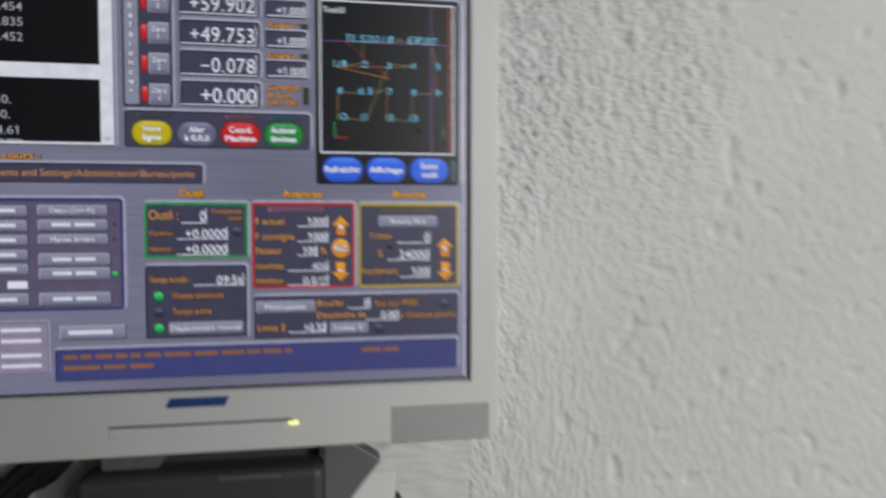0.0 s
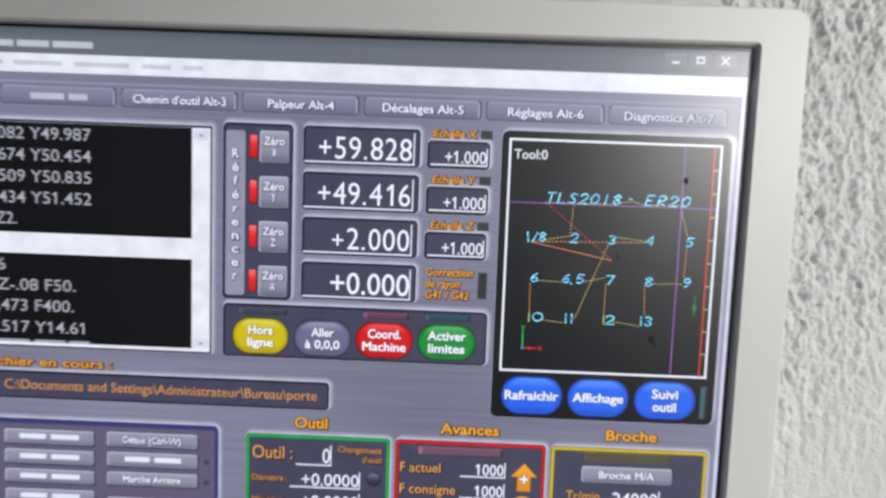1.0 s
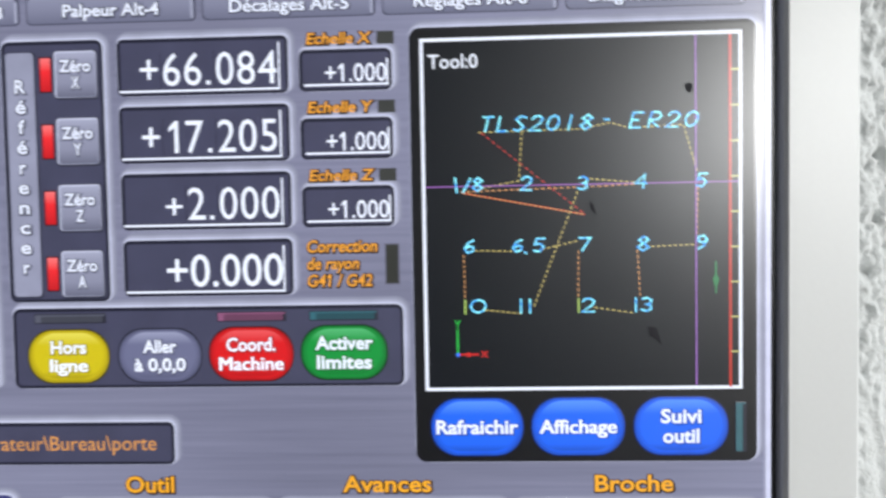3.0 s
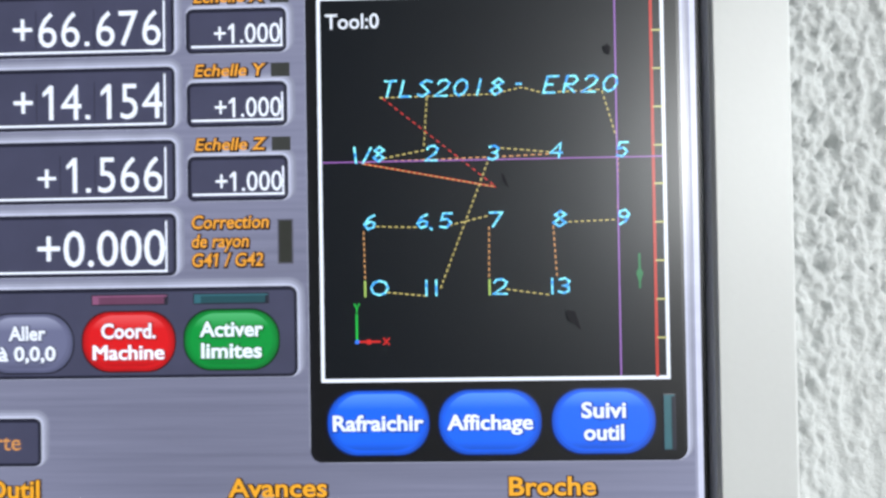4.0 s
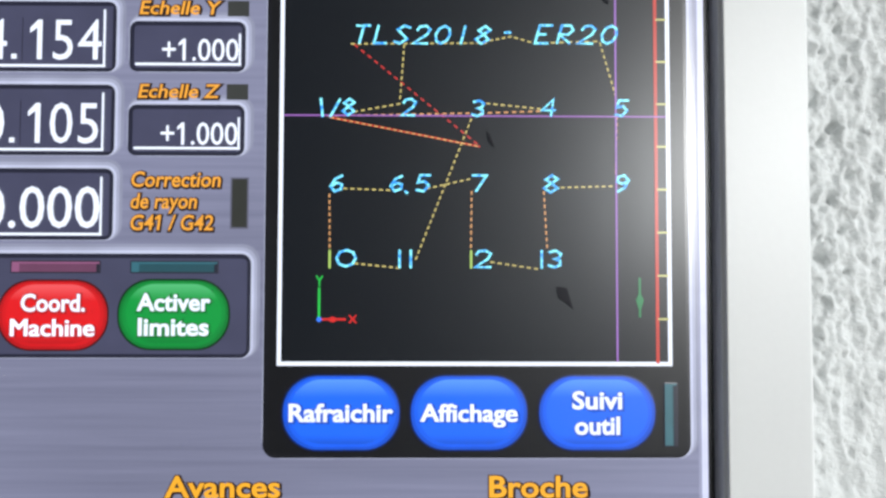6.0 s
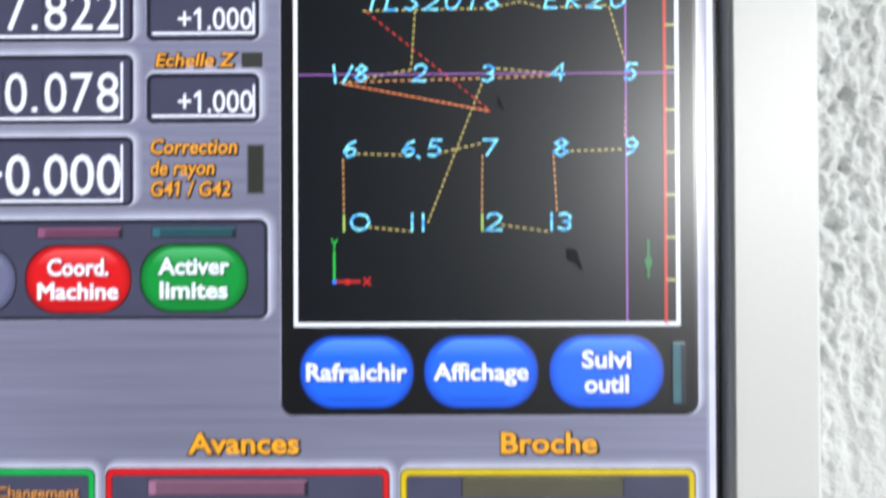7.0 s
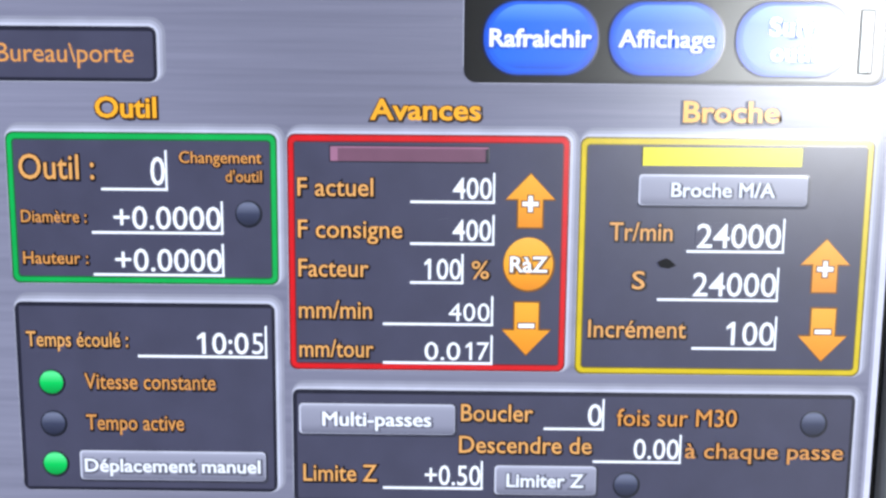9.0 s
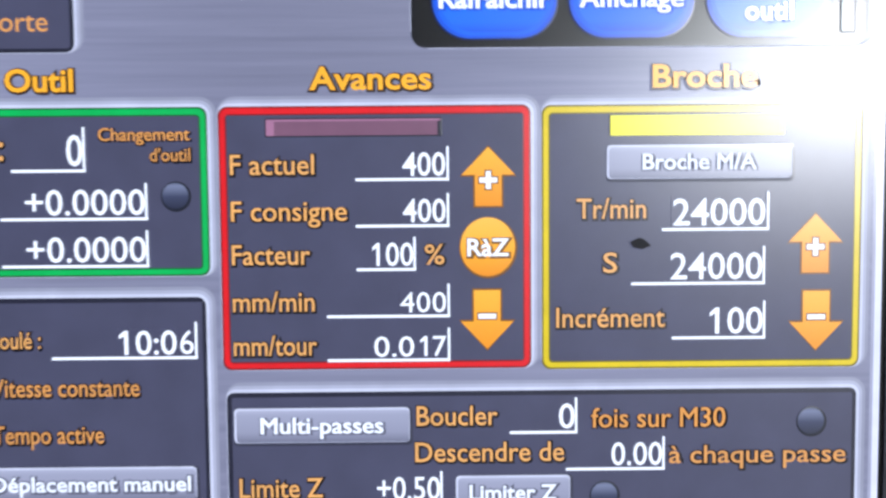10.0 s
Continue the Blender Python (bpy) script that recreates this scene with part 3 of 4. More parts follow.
def casing():
    bm = bmesh.new()
    loops(bm, [(*grown(OUT, -1), 22, 0.030), (*grown(OUT, 0), 22, 0.026), (*grown(OUT, 0), 22, 0.004), (*grown(OUT, -0.4), 22, -0.0014), (*grown(OUT, -1.4), 21, -0.0023), (*grown(OUT, -2.8), 20, -0.0026), (*grown(OUT, -3.8), 19, -0.0026),
               (*grown(OPEN, 5.2), 6, -0.0026), (*grown(OPEN, 4.2), 6, -0.0026), (*grown(OPEN, 3.8), 5, -0.0023), (*grown(OPEN, 3.5), 5, -0.0018), (*grown(OPEN, 2.6), 4, -0.0018), (*grown(OPEN, 2.3), 4, -0.0014), (*grown(OPEN, 0.4), 3, -0.0002), (*grown(OPEN, 0), 2, 0.0006), (*grown(OPEN, 0), 2, 0.002)])
    bmesh.ops.recalc_face_normals(bm, faces=bm.faces)
    part("bezel", bm, BEIGE, monitor, "smooth beige plastic front frame")
    bm = bmesh.new()
    last = loops(bm, [(*grown(OUT, -4), 20, 0.0285), (*grown(OUT, -14), 30, 0.034), (*grown(OUT, -150), 60, 0.047), (*grown(OUT, -180), 50, 0.048)])
    bm.faces.new(last)
    bmesh.ops.recalc_face_normals(bm, faces=bm.faces)
    part("back_cover", bm, BEIGE, monitor)
    bm = bmesh.new()
    rect(bm, OPEN[0] - 4, OPEN[1] - 4, OPEN[2] + 4, OPEN[3] + 4, -8)
    part("panel_mask", bm, BLACK, monitor, "black border round the display")


def chin():
    """What sits on the lower front of the casing."""
    def at(sx, sy, y):
        v = spot(sx, sy)
        return (v.x, v.y + y, v.z)
    for k in range(9):                                   # sound slits
        sy = 817 + 7.4 * k
        bm = bmesh.new()
        box(bm, at(883, sy + 3.0, -0.0027), at(1062, sy, -0.0018))
        bmesh.ops.recalc_face_normals(bm, faces=bm.faces)
        part("sound_slit", bm, SLOT, monitor)
    bm = bmesh.new()
    x0, x1, y0, y1 = 503, 607, 783, 799
    a = [at(x0 + 8, y0, -0.0030), at(x1, y0, -0.0030), at(x1 - 8, y1, -0.0030), at(x0, y1, -0.0030)]
    b = [(p[0], p[1] + 0.001, p[2]) for p in a]
    va, vb = [bm.verts.new(p) for p in a], [bm.verts.new(p) for p in b]
    bm.faces.new(va)
    for k in range(4):
        bm.faces.new((va[k - 1], va[k], vb[k], vb[k - 1]))
    bmesh.ops.recalc_face_normals(bm, faces=bm.faces)
    part("badge", bm, BADGE, monitor, "small blue maker's badge, plain")
    bm = bmesh.new()
    box(bm, at(413, 830.5, -0.0027), at(712, 827, -0.0018))
    bmesh.ops.recalc_face_normals(bm, faces=bm.faces)
    part("flap_seam", bm, SLOT, monitor)
    part("control_flap", rounded_box(at(413, 848, -0.0030), at(700, 831.5, -0.0018), 0.0004, 1), BEIGE, monitor)
    part("power_led", rounded_box(at(705, 837, -0.0034), at(722, 832.5, -0.0018), 0.0004, 1), GLOW, monitor, "glowing yellow-green power light")
    # stand
    part("stand_neck", rounded_box((-0.042, -0.004, 0.02), (0.073, 0.008, 0.23), 0.003), GREY, monitor, "dark grey stand neck")
    part("stand_front", rounded_box((-0.047, -0.030, 0.018), (0.0745, -0.005, 0.1605), 0.004), GREY, monitor, "smooth dark grey front of the stand")
    # Lighter strip with the highlight on the stand's top edge put into its colour
    part("stand_edge_highlight", rounded_box((0.022, -0.0312, 0.1575), (0.053, -0.0295, 0.1590), 0.0006, 1), CHEEK, monitor)
    part("stand_foot", rounded_box((-0.10, -0.11, 0.0), (0.115, 0.026, 0.022), 0.008, 3), GREY, monitor)
    for name, pts in (("stand_cheek", ((0.0748, 0.20), (0.0905, 0.20), (0.0905, 0.169), (0.106, 0.159), (0.090, 0.139), (0.0815, 0.10), (0.0748, 0.10))),
                      ("stand_cheek", ((-0.039, 0.20), (-0.0045, 0.20), (-0.0045, 0.171), (-0.010, 0.1615), (-0.038, 0.1615)))):
        bm = bmesh.new()
        front, back = ([bm.verts.new((x, y, z)) for x, z in pts] for y in (-0.019, -0.0045))
        bm.faces.new(front)
        bm.faces.new(back)
        for k in range(len(pts)):
            bm.faces.new((front[k - 1], front[k], back[k], back[k - 1]))
        bmesh.ops.recalc_face_normals(bm, faces=bm.faces)
        bmesh.ops.bevel(bm, geom=bm.edges[:], offset=0.001, segments=2, affect="EDGES", profile=0.5)
        part(name, bm, CHEEK, monitor, "lighter grey cheek of the stand")


casing()
chin()

# ---- what the display shows ----


LAMPS = []
SIGNS = []                                  # the upright stroke of a plus sign; it lies down along the level one for minus
LAMP_LIT = [(0.13, 0.63), (1.13, 1.47), (2.13, 2.6), (3.13, 3.6), (4.13, 4.6), (5.13, 5.6), (6.13, 6.6), (7.13, 7.63), (8.13, 8.53), (8.93, 9.33), (9.83, 10.2)]
READINGS = [(0.0, "59.902", "49.753", "0.078"), (0.3, "59.437", "51.428", "0.037"), (0.5, "59.434", "51.451", "1.389"), (0.8, "59.444", "51.395", "2.000"), (1.0, "59.828", "49.416", "2.000"), (1.2, "60.522", "45.842", "2.000"),
            (1.5, "61.564", "40.475", "2.000"), (1.8, "62.309", "36.383", "2.000"), (2.0, "62.990", "33.130", "2.000"), (2.5, "64.723", "24.214", "2.000"), (2.7, "65.390", "20.786", "2.000"), (3.0, "66.084", "17.205", "2.000"),
            (3.2, "66.611", "14.488", "2.000"), (3.5, "66.676", "14.154", "1.932"), (3.9, "66.676", "14.154", "1.566"), (4.3, "66.676", "14.154", "1.200"), (4.5, "66.676", "14.154", "1.017"), (4.7, "66.676", "14.154", "0.828"),
            (5.0, "66.676", "14.154", "0.651"), (5.3, "66.676", "14.154", "0.288"), (5.5, "66.676", "14.154", "0.195"), (5.7, "66.676", "14.154", "0.105"), (6.2, "66.676", "14.154", "0.078"), (6.8, "66.921", "17.237", "0.078"), (7.0, "67.108", "17.822", "0.078")]
FEED = [(0.0, "400", "0.017"), (7.5, "284", "0.012"), (8.0, "398", "0.017"), (8.5, "258", "0.011"), (8.8, "332", "0.014"), (9.0, "400", "0.017"), (9.5, "128", "0.005"), (10.0, "400", "0.017")]
CLOCK = [(0.0, "6"), (1.0, "7"), (2.0, "8"), (3.0, "9"), (4.0, "0"), (5.0, "1"), (5.7, "2"), (6.5, "3"), (7.5, "4"), (8.7, "5"), (9.5, "6"), (10.0, "6")]


def dro_windows(k):
    """The two windows of a position readout: before and after the point."""
    y0 = 96.5 + 50.8 * k
    top, low = y0 + 39.5 - 4.0 - 25.6, y0 + 39.5 - 4.0 + 1.4
    right = 656.2
    return [(right - 57.2 - 16.2 * (2 if k < 2 else 1), top, right - 57.2, low), (right - 48.8, top, right, low)]


FEED_WINDOWS = [(774 - 27.2, 557.0, 774, 570.0), (774 - 18.1, 582.0, 774, 595.0)]
CLOCK_WINDOWS = [(631 - 9.6, 576.8, 631, 592.6)]
DISPLAY_HOLES = [(550, h[0][1] - 2, 660, h[0][3] + 1.5) for h in (dro_windows(0), dro_windows(1), dro_windows(2))] + [(735, 555, 777, 597), (618, 575, 634, 594)]


def desktop():
    bm = bmesh.new()
    sheet(bm, 0, 0, 1020.5, 768, DISPLAY_HOLES, 0)
    ob = part("display", bm, brushed(), monitor, "lit display with a brushed grey background")
    bm = bmesh.new()
    rect(bm, 0, 0, 1020.5, 28, 1, 0)
    ob2 = part("title_bar", bm, [graded((0.0, 104, 108, 116), (0.6, 104, 108, 116), (1.0, 84, 90, 98))], monitor, "grey window title bar")
    bm = bmesh.new()
    rect(bm, 0, 28, 1020.5, 48.5, 1)
    menu = part("menu_strip", bm, lit(228, 228, 234), monitor, "white menu strip")
    bm = bmesh.new()
    dish(bm, [(1014.8, 48.5, 1020.5, 768, 0.3, 1, 0), (1016.6, 49, 1020.3, 767.5, 0.3, 1.2, 1)], n=1)
    part("window_edge", bm, [lit(150, 148, 166), lit(205, 203, 220)], monitor)
    bars([(x0, 14, x1, 21) for x0, x1 in ((176, 208), (212, 248), (252, 297))], lit(186, 190, 196), ob2, 2)
    bars([(x0, 36, x1, 41) for x0, x1 in ((150, 196), (208, 262), (276, 338), (352, 384), (398, 420))], lit(196, 196, 204), menu, 2)
    for n, x in enumerate((941, 968, 995)):
        bm = bmesh.new()
        rrect(bm, x - 12, 4, x + 12, 19, 2, 2, 1)
        if n == 0:
            rect(bm, x - 4, 13, x + 4, 15.5, 3)
        elif n == 1:
            frame_line(bm, x - 4.5, 7, x + 4.5, 15, 1.8, 3)
        else:
            ribbon(bm, ((x - 4, 7), (x + 4, 15)), 2, 3)
            ribbon(bm, ((x + 4, 7), (x - 4, 15)), 2, 3.2)
        part("window_button", bm, [lit(215, 218, 222), lit(116, 118, 124)], ob2)
    return ob


display = desktop()


def tabs():
    bm = bmesh.new()
    rect(bm, 40, 58, 1012, 59, 1)
    strip = part("tab_strip", bm, RIM[1], monitor, "row of grey page tabs")
    names = ("", "", "Chemin d'outil Alt-3", "Palpeur Alt-4", "Décalages Alt-5", "Réglages Alt-6", "Diagnostics Alt-7")
    widths = (60, 60, 104, 74, 90, 84, 98)
    for k, (s, w) in enumerate(zip(names, widths)):
        x0 = 57.5 + 135.8 * k
        bm = bmesh.new()
        rrect(bm, x0 - 1, 62.5, x0 + 130, 84, 4, 2, 1)
        rrect(bm, x0, 64, x0 + 128, 83, 4, 2.6, 0)
        rect(bm, x0 + 126, 66, x0 + 128, 82, 3.2, 2)
        rect(bm, x0 + 2, 63.2, x0 + 126, 64.6, 3.2, 2)
        part("tab", bm, [graded((0.0, 104, 104, 122), (0.5, 126, 125, 143), (1.0, 140, 139, 157)), lit(74, 74, 90), RIM[1]], strip)
        mid = x0 + 65
        if s:
            writing("lettering", s, mid - w / 2, mid + w / 2, 69.5, 78.5, TEXT, strip, 0.05, lit(66, 66, 80, vary=0.0))
        else:
            bars([(mid - 32, 71, mid + 6, 78), (mid + 11, 71, mid + 32, 78)], lit(186, 186, 196), strip, 4)


tabs()


def code_windows():
    back = panel("program_listing", 40, 101, 431, 361, monitor, r=2, fill=lit(230, 230, 236), edge=lit(60, 60, 70), label="two dark listing windows with grey program lines")
    for y0, y1 in ((104, 228), (252, 355)):
        bm = bmesh.new()
        rect(bm, 44, y0, 408, y1, 3.6)
        part("listing_page", bm, lit(14, 14, 17), back)
    for y in (112, 349):
        bm = bmesh.new()
        dish(bm, [(410, y - 5, 427, y + 5, 1, 3.6, 0), (416.5, y - 1, 420.5, y + 1, 0.3, 4.2, 1)], n=1)
        part("scroll_arrow", bm, [lit(214, 214, 222), lit(110, 110, 120)], back)
    grey = lit(168, 168, 174, vary=0.02)
    for s, x0, x1, y in ((".082 Y49.987", 184, 294, 116), (".674 Y50.454", 184, 294, 140), (".509 Y50.835", 184, 294, 164), (".434 Y51.452", 184, 294, 188), ("Z2.", 184, 208, 212),
                         ("6", 184, 194, 265), ("Z-.08 F50.", 184, 274, 288), (".473 F400.", 184, 272, 312), (".517 Y14.61", 184, 284, 337)):
        writing("program_line", s, x0, x1, y - 6.6, y + 6.6, grey, back, 0.006, lay=6)
    for k in range(4):
        y = 116 + 24 * k
        bars([(62, y - 4, 96, y + 4), (102, y - 4, 178, y + 4)], grey, back, 5)
        if k < 3:
            bars([(62, y + 167, 96, y + 175), (102, y + 167, 178, y + 175)], grey, back, 5)
    bars([(x0, 352, x1, 354.6) for x0, x1 in ((184, 220), (226, 262), (266, 290))], grey, back, 5)


code_windows()


def reference_block():
    p = panel("reference_block", 443, 96, 522, 295, monitor, r=6, label="dark panel with axis zero keys and red lamps")
    bm = bmesh.new()
    rrect(bm, 446, 104, 470, 292, 3, 4.0, 1)
    rrect(bm, 446.5, 104.5, 468.5, 290.5, 3, 4.6, 0)
    part("reference_key", bm, [lit(146, 145, 162), lit(44, 44, 58)], p)
    for k, ch in enumerate("Référencer"):
        y = 130 + 15.3 * k
        w = 8.0 if ch not in "fr" else 5.0
        writing("letter", ch, 457.5 - w / 2, 457.5 + w / 2, y - 4.9, y + 4.9, TEXT, p, 0.05, lit(80, 80, 94, vary=0.0))
    for k, axis in enumerate("XYZA"):
        y = 121.5 + 50.6 * k
        bm = bmesh.new()
        rect(bm, 472.5, y - 13.5, 482.5, y + 13.5, 4.0, 1)
        rrect(bm, 473.5, y - 12.5, 481.5, y + 12.5, 1, 4.6, 0)
        part("axis_lamp", bm, [graded((0.0, 190, 24, 30), (0.6, 236, 44, 48), (1.0, 246, 120, 116)), lit(70, 10, 18)], p)
        key_button("zero_key", "Zéro\n" + axis, 484.5, y - 17.5, 517, y + 17.5, p, size=8.6, wide=24)


reference_block()


def readouts():
    for k in range(4):
        y0 = 96.5 + 50.8 * k
        line, cap = y0 + 39.5, 24.2
        p = panel("position_readout", 533, y0, 664, y0 + 43, monitor, r=5, label="dark readout box with large white digits", holes=dro_windows(k) if k < 3 else ())
        if k == 3:
            readout("+0.000", 540, 656.5, line, cap, p, 89.5, 535)
            continue
        readout("", 540, 656.5, line, cap, p, 0, 535)
        whole = 2 if k < 2 else 1
        x = 656.2 - 57.2 - 16.2 * whole
        if k < 2:
            writing("number_sign", "+", x - 15.5, x - 2, line - 26.4, line - 5.4, WHITE, p, 0.011)
        else:
            cx, cy = x - 8.75, line - 14.2
            bm = bmesh.new()
            rect(bm, cx - 6.4, cy - 1.15, cx + 6.4, cy + 1.15, 7)
            part("number_sign", bm, WHITE, p)
            bm = bmesh.new()
            box(bm, (-1.15 * PITCH, -0.00002, -6.4 * PITCH), (1.15 * PITCH, 0.00002, 6.4 * PITCH))
            bmesh.ops.recalc_face_normals(bm, faces=bm.faces)
            SIGNS.append((part("sign_stroke", bm, WHITE, p), spot(cx, cy, 7.2)))
        bm = bmesh.new()
        rect(bm, 656.2 - 54.6, line - 7.0, 656.2 - 51.4, line - 4.0, 7)
        part("decimal_point", bm, WHITE, p)
        counter(p, 656.2, line - 4.0, cap, 16.2, [(r[0], r[1 + k]) for r in READINGS], [(c, 2 + whole - c) for c in range(3 + whole)], 8.4)
    for k, axis in enumerate("XYZ"):
        y0 = 108 + 51.0 * k
        p = panel("scale_readout", 672, y0, 742, y0 + 31, monitor, r=5, label="small dark scale readout box")
        readout("+1.000", 680, 738, y0 + 26.5, 13.2, p, 46, 676)
        writing("scale_lettering", "Echelle " + axis, 678, 726, y0 - 12, y0 - 4, ORANGE, p, 0.04, SHADE, 0.18)
        bm = bmesh.new()
        rect(bm, 731, y0 - 12.5, 744, y0 - 3, 4.5, 0)
        part("indicator", bm, lit(56, 56, 52), p)
    bm = bmesh.new()
    rect(bm, 734, 254, 745, 285, 2, 1)
    rect(bm, 735, 255, 744, 284, 2.6, 0)
    p = part("radius_indicator", bm, [lit(48, 48, 42), lit(90, 88, 100)], monitor)
    for s, x1, y in (("Correction", 728, 251), ("de rayon", 714, 264), ("G41 / G42", 724, 277)):
        writing("lettering", s, 674.5, x1, y, y + 8.8, ORANGE, p, 0.04, SHADE, 0.12)


readouts()


def machine_keys():
    p = panel("machine_keys", 444, 300, 747, 362, monitor, r=6, label="dark panel with four coloured round-ended keys")
    for x0, x1, c in ((462, 517, (66, 66, 74)), (534, 587, (66, 66, 80)), (605, 657, (104, 62, 84)), (676, 727, (40, 74, 80))):
        if x0 != 534:
            lamp_bar(x0, 305, x1, 311, p, c)
    pill("line_key", "Hors\nligne", 456, 317, 519, 357.5, p, (128, 108, 10), (206, 184, 22), (226, 210, 80), 9.4, (28, 30))
    pill("goto_key", "Aller\nà 0,0,0", 527, 317, 591, 357.5, p, (66, 66, 88), (108, 108, 134), (150, 150, 172), 9.4, (26, 40))
    pill("machine_key", "Coord.\nMachine", 598, 316.5, 662, 357, p, (140, 12, 16), (216, 24, 28), (232, 84, 84), 9.8, (38, 50))
    pill("limits_key", "Activer\nlimites", 669, 316, 734, 356.5, p, (8, 84, 30), (20, 142, 56), (84, 178, 108), 9.8, (44, 42))


machine_keys()

CYAN = speckled((46, 150, 236), (150, 250, 255))
STROKES = {
    "0": ((.5, 0), (.15, .15), (0, .5), (.15, .85), (.5, 1), (.85, .85), (1, .5), (.85, .15), (.5, 0)),
    "1": ((.5, 0), (.5, 1)),
    "2": ((.05, .75), (.2, .95), (.6, 1), (.95, .8), (.8, .5), (0, 0), (1, 0)),
    "3": ((.05, .9), (.5, 1), (.9, .8), (.75, .55), (.4, .5), (.85, .4), (.9, .15), (.5, 0), (.05, .12)),
    "4": ((.75, 0), (.75, 1), (0, .35), (1, .35)),
    "5": ((.95, 1), (.2, 1), (.1, .55), (.6, .62), (.95, .35), (.6, 0), (.05, .08)),
    "6": ((.8, .95), (.3, .75), (.05, .3), (.4, 0), (.85, .15), (.85, .42), (.45, .52), (.08, .3)),
    "7": ((0, 1), (1, 1), (.3, 0)),
    "8": ((.5, .53), (.1, .75), (.5, 1), (.9, .78), (.5, .53), (.05, .25), (.5, 0), (.95, .25), (.5, .53)),
    "9": ((.92, .7), (.55, .48), (.12, .6), (.15, .9), (.6, 1), (.95, .7), (.7, .25), (.2, .02)),
    "T": ((0, 1), (1, 1), (.5, 1), (.5, 0)),
    "L": ((.1, 1), (.1, 0), (.95, 0)),
    "S": ((.95, .9), (.5, 1), (.1, .78), (.5, .52), (.92, .25), (.5, 0), (.05, .1)),
    "E": ((.95, 1), (.1, 1), (.1, .5), (.7, .5), (.1, .5), (.1, 0), (.95, 0)),
    "R": ((.1, 0), (.1, 1), (.7, 1), (.95, .75), (.7, .5), (.1, .5), (.95, 0)),
    "-": ((.2, .5), (.8, .5)),
    "/": ((.1, 0), (.9, 1)),
    ".": ((.2, 0), (.4, -.12)),
}


def engraved(s, x, base, w, h, step, parent, lean=0.28):
    """Single-stroke slanted characters, as the cutter will follow them."""
    for k, ch in enumerate(s):
        if ch in STROKES:
            bm = bmesh.new()
            x0 = x + step * k
            ribbon(bm, [(x0 + a * w + b * h * lean, base - b * h) for a, b in STROKES[ch]], 1.5, 6)
            part("cut_letter", bm, CYAN, parent)


def toolpath():
    p = panel("toolpath_view", 755, 94, 1010, 421, monitor, r=8, fill=lit(8, 8, 11), edge=lit(14, 14, 18), label="black toolpath view with cyan numbers and dashed moves")
    bm = bmesh.new()
    rect(bm, 763.5, 102.5, 999, 366, 4.0, 1)
    frame_line(bm, 763, 102.2, 999.3, 366.5, 2.5, 4.6, 0)
    part("view_frame", bm, [WHITE, lit(3, 8, 15)], p)
    writing("tool_lettering", "Tool:0", 769, 806, 114.5, 124.5, lit(232, 232, 236, vary=0.0), p, 0.03, lay=6)
    for s, x, base, w, h, step, lean in (("TLS2018", 806.5, 172, 8.6, 10.8, 12.3, 0.26), ("-", 897, 169, 6, 8, 8, 0.2), ("ER20", 916.5, 171.5, 9.0, 11, 13.4, 0.28), ("1", 785.5, 217, 7, 11, 8, -0.1), ("/", 793, 217, 6, 10.5, 8, 0.1), ("8", 800.5, 216, 7.5, 9.8, 8, 0.1),
                                         ("2", 836.5, 216, 8, 10, 8, 0.12), ("3", 878.5, 216.3, 7.5, 9.5, 8, 0.15), ("4", 921, 216, 8, 10, 8, 0.15), ("5", 965.5, 215.8, 7.5, 9.5, 8, 0.15),
                                         ("6", 793.3, 262.3, 8.2, 10, 8, 0.15), ("6.5", 829.5, 262, 8, 9.6, 7.8, 0.15), ("7", 879, 262, 8.5, 9.6, 8, 0.05), ("8", 922, 262.5, 9, 10.4, 8, 0.1), ("9", 965.5, 262, 8, 10, 8, 0.1),
                                         ("0", 797.8, 307.3, 11.5, 9.8, 8, 0.05), ("1", 832.3, 308, 7, 10.4, 8, 0), ("1", 839, 308, 7, 10.4, 8, 0), ("2", 881, 307.6, 9.5, 10, 8, 0.05), ("1", 917.6, 308, 7, 10.4, 8, 0), ("3", 924.5, 307.6, 8.5, 10, 8, 0.08)):
        engraved(s, x, base, w, h, step, p, lean)
    moves = [lit(206, 184, 104), lit(222, 158, 96), lit(196, 52, 46), lit(240, 96, 30)]
    for a, b, step, mat in (((806, 172.5), (890, 171.5), 3.4, 0), ((890, 170), (905, 167), 3.4, 0), ((905, 168), (917, 171.5), 3.4, 0), ((917, 171.5), (958, 170), 4.2, 0), ((838, 173), (835.5, 208), 3.4, 0), ((808, 214), (838, 208.5), 3.6, 0), ((792, 216.5), (880, 214.5), 4.0, 1), ((888, 208.5), (923, 212), 3.6, 0), ((884, 214.5), (923, 213), 4.4, 1),
                            ((957, 171), (967, 206), 3.4, 0), ((967, 216), (966, 253), 3.4, 1), ((933, 259.5), (966, 258.5), 3.6, 0), ((922.5, 262), (924.5, 298), 3.4, 1), ((890.5, 304.5), (921, 309), 3.6, 0),
                            ((879, 262), (878.5, 298), 3.4, 1), ((852, 260.5), (880, 254), 3.6, 0), ((802, 260.5), (832, 261.5), 3.6, 0), ((793.5, 264), (794, 298), 3.4, 1), ((809, 305.5), (838, 308.5), 3.6, 0),
                            ((845.5, 303), (879.5, 216), 3.4, 0), ((808, 173), (884.5, 235), 4.4, 2), ((794, 217.5), (884.5, 235), 3.4, 1)):
        bm = bmesh.new()
        dashes(bm, a, b, step * 1.15, 0.95, 5.5, 0, 0.45)
        part("dashed_move", bm, moves[mat], p)
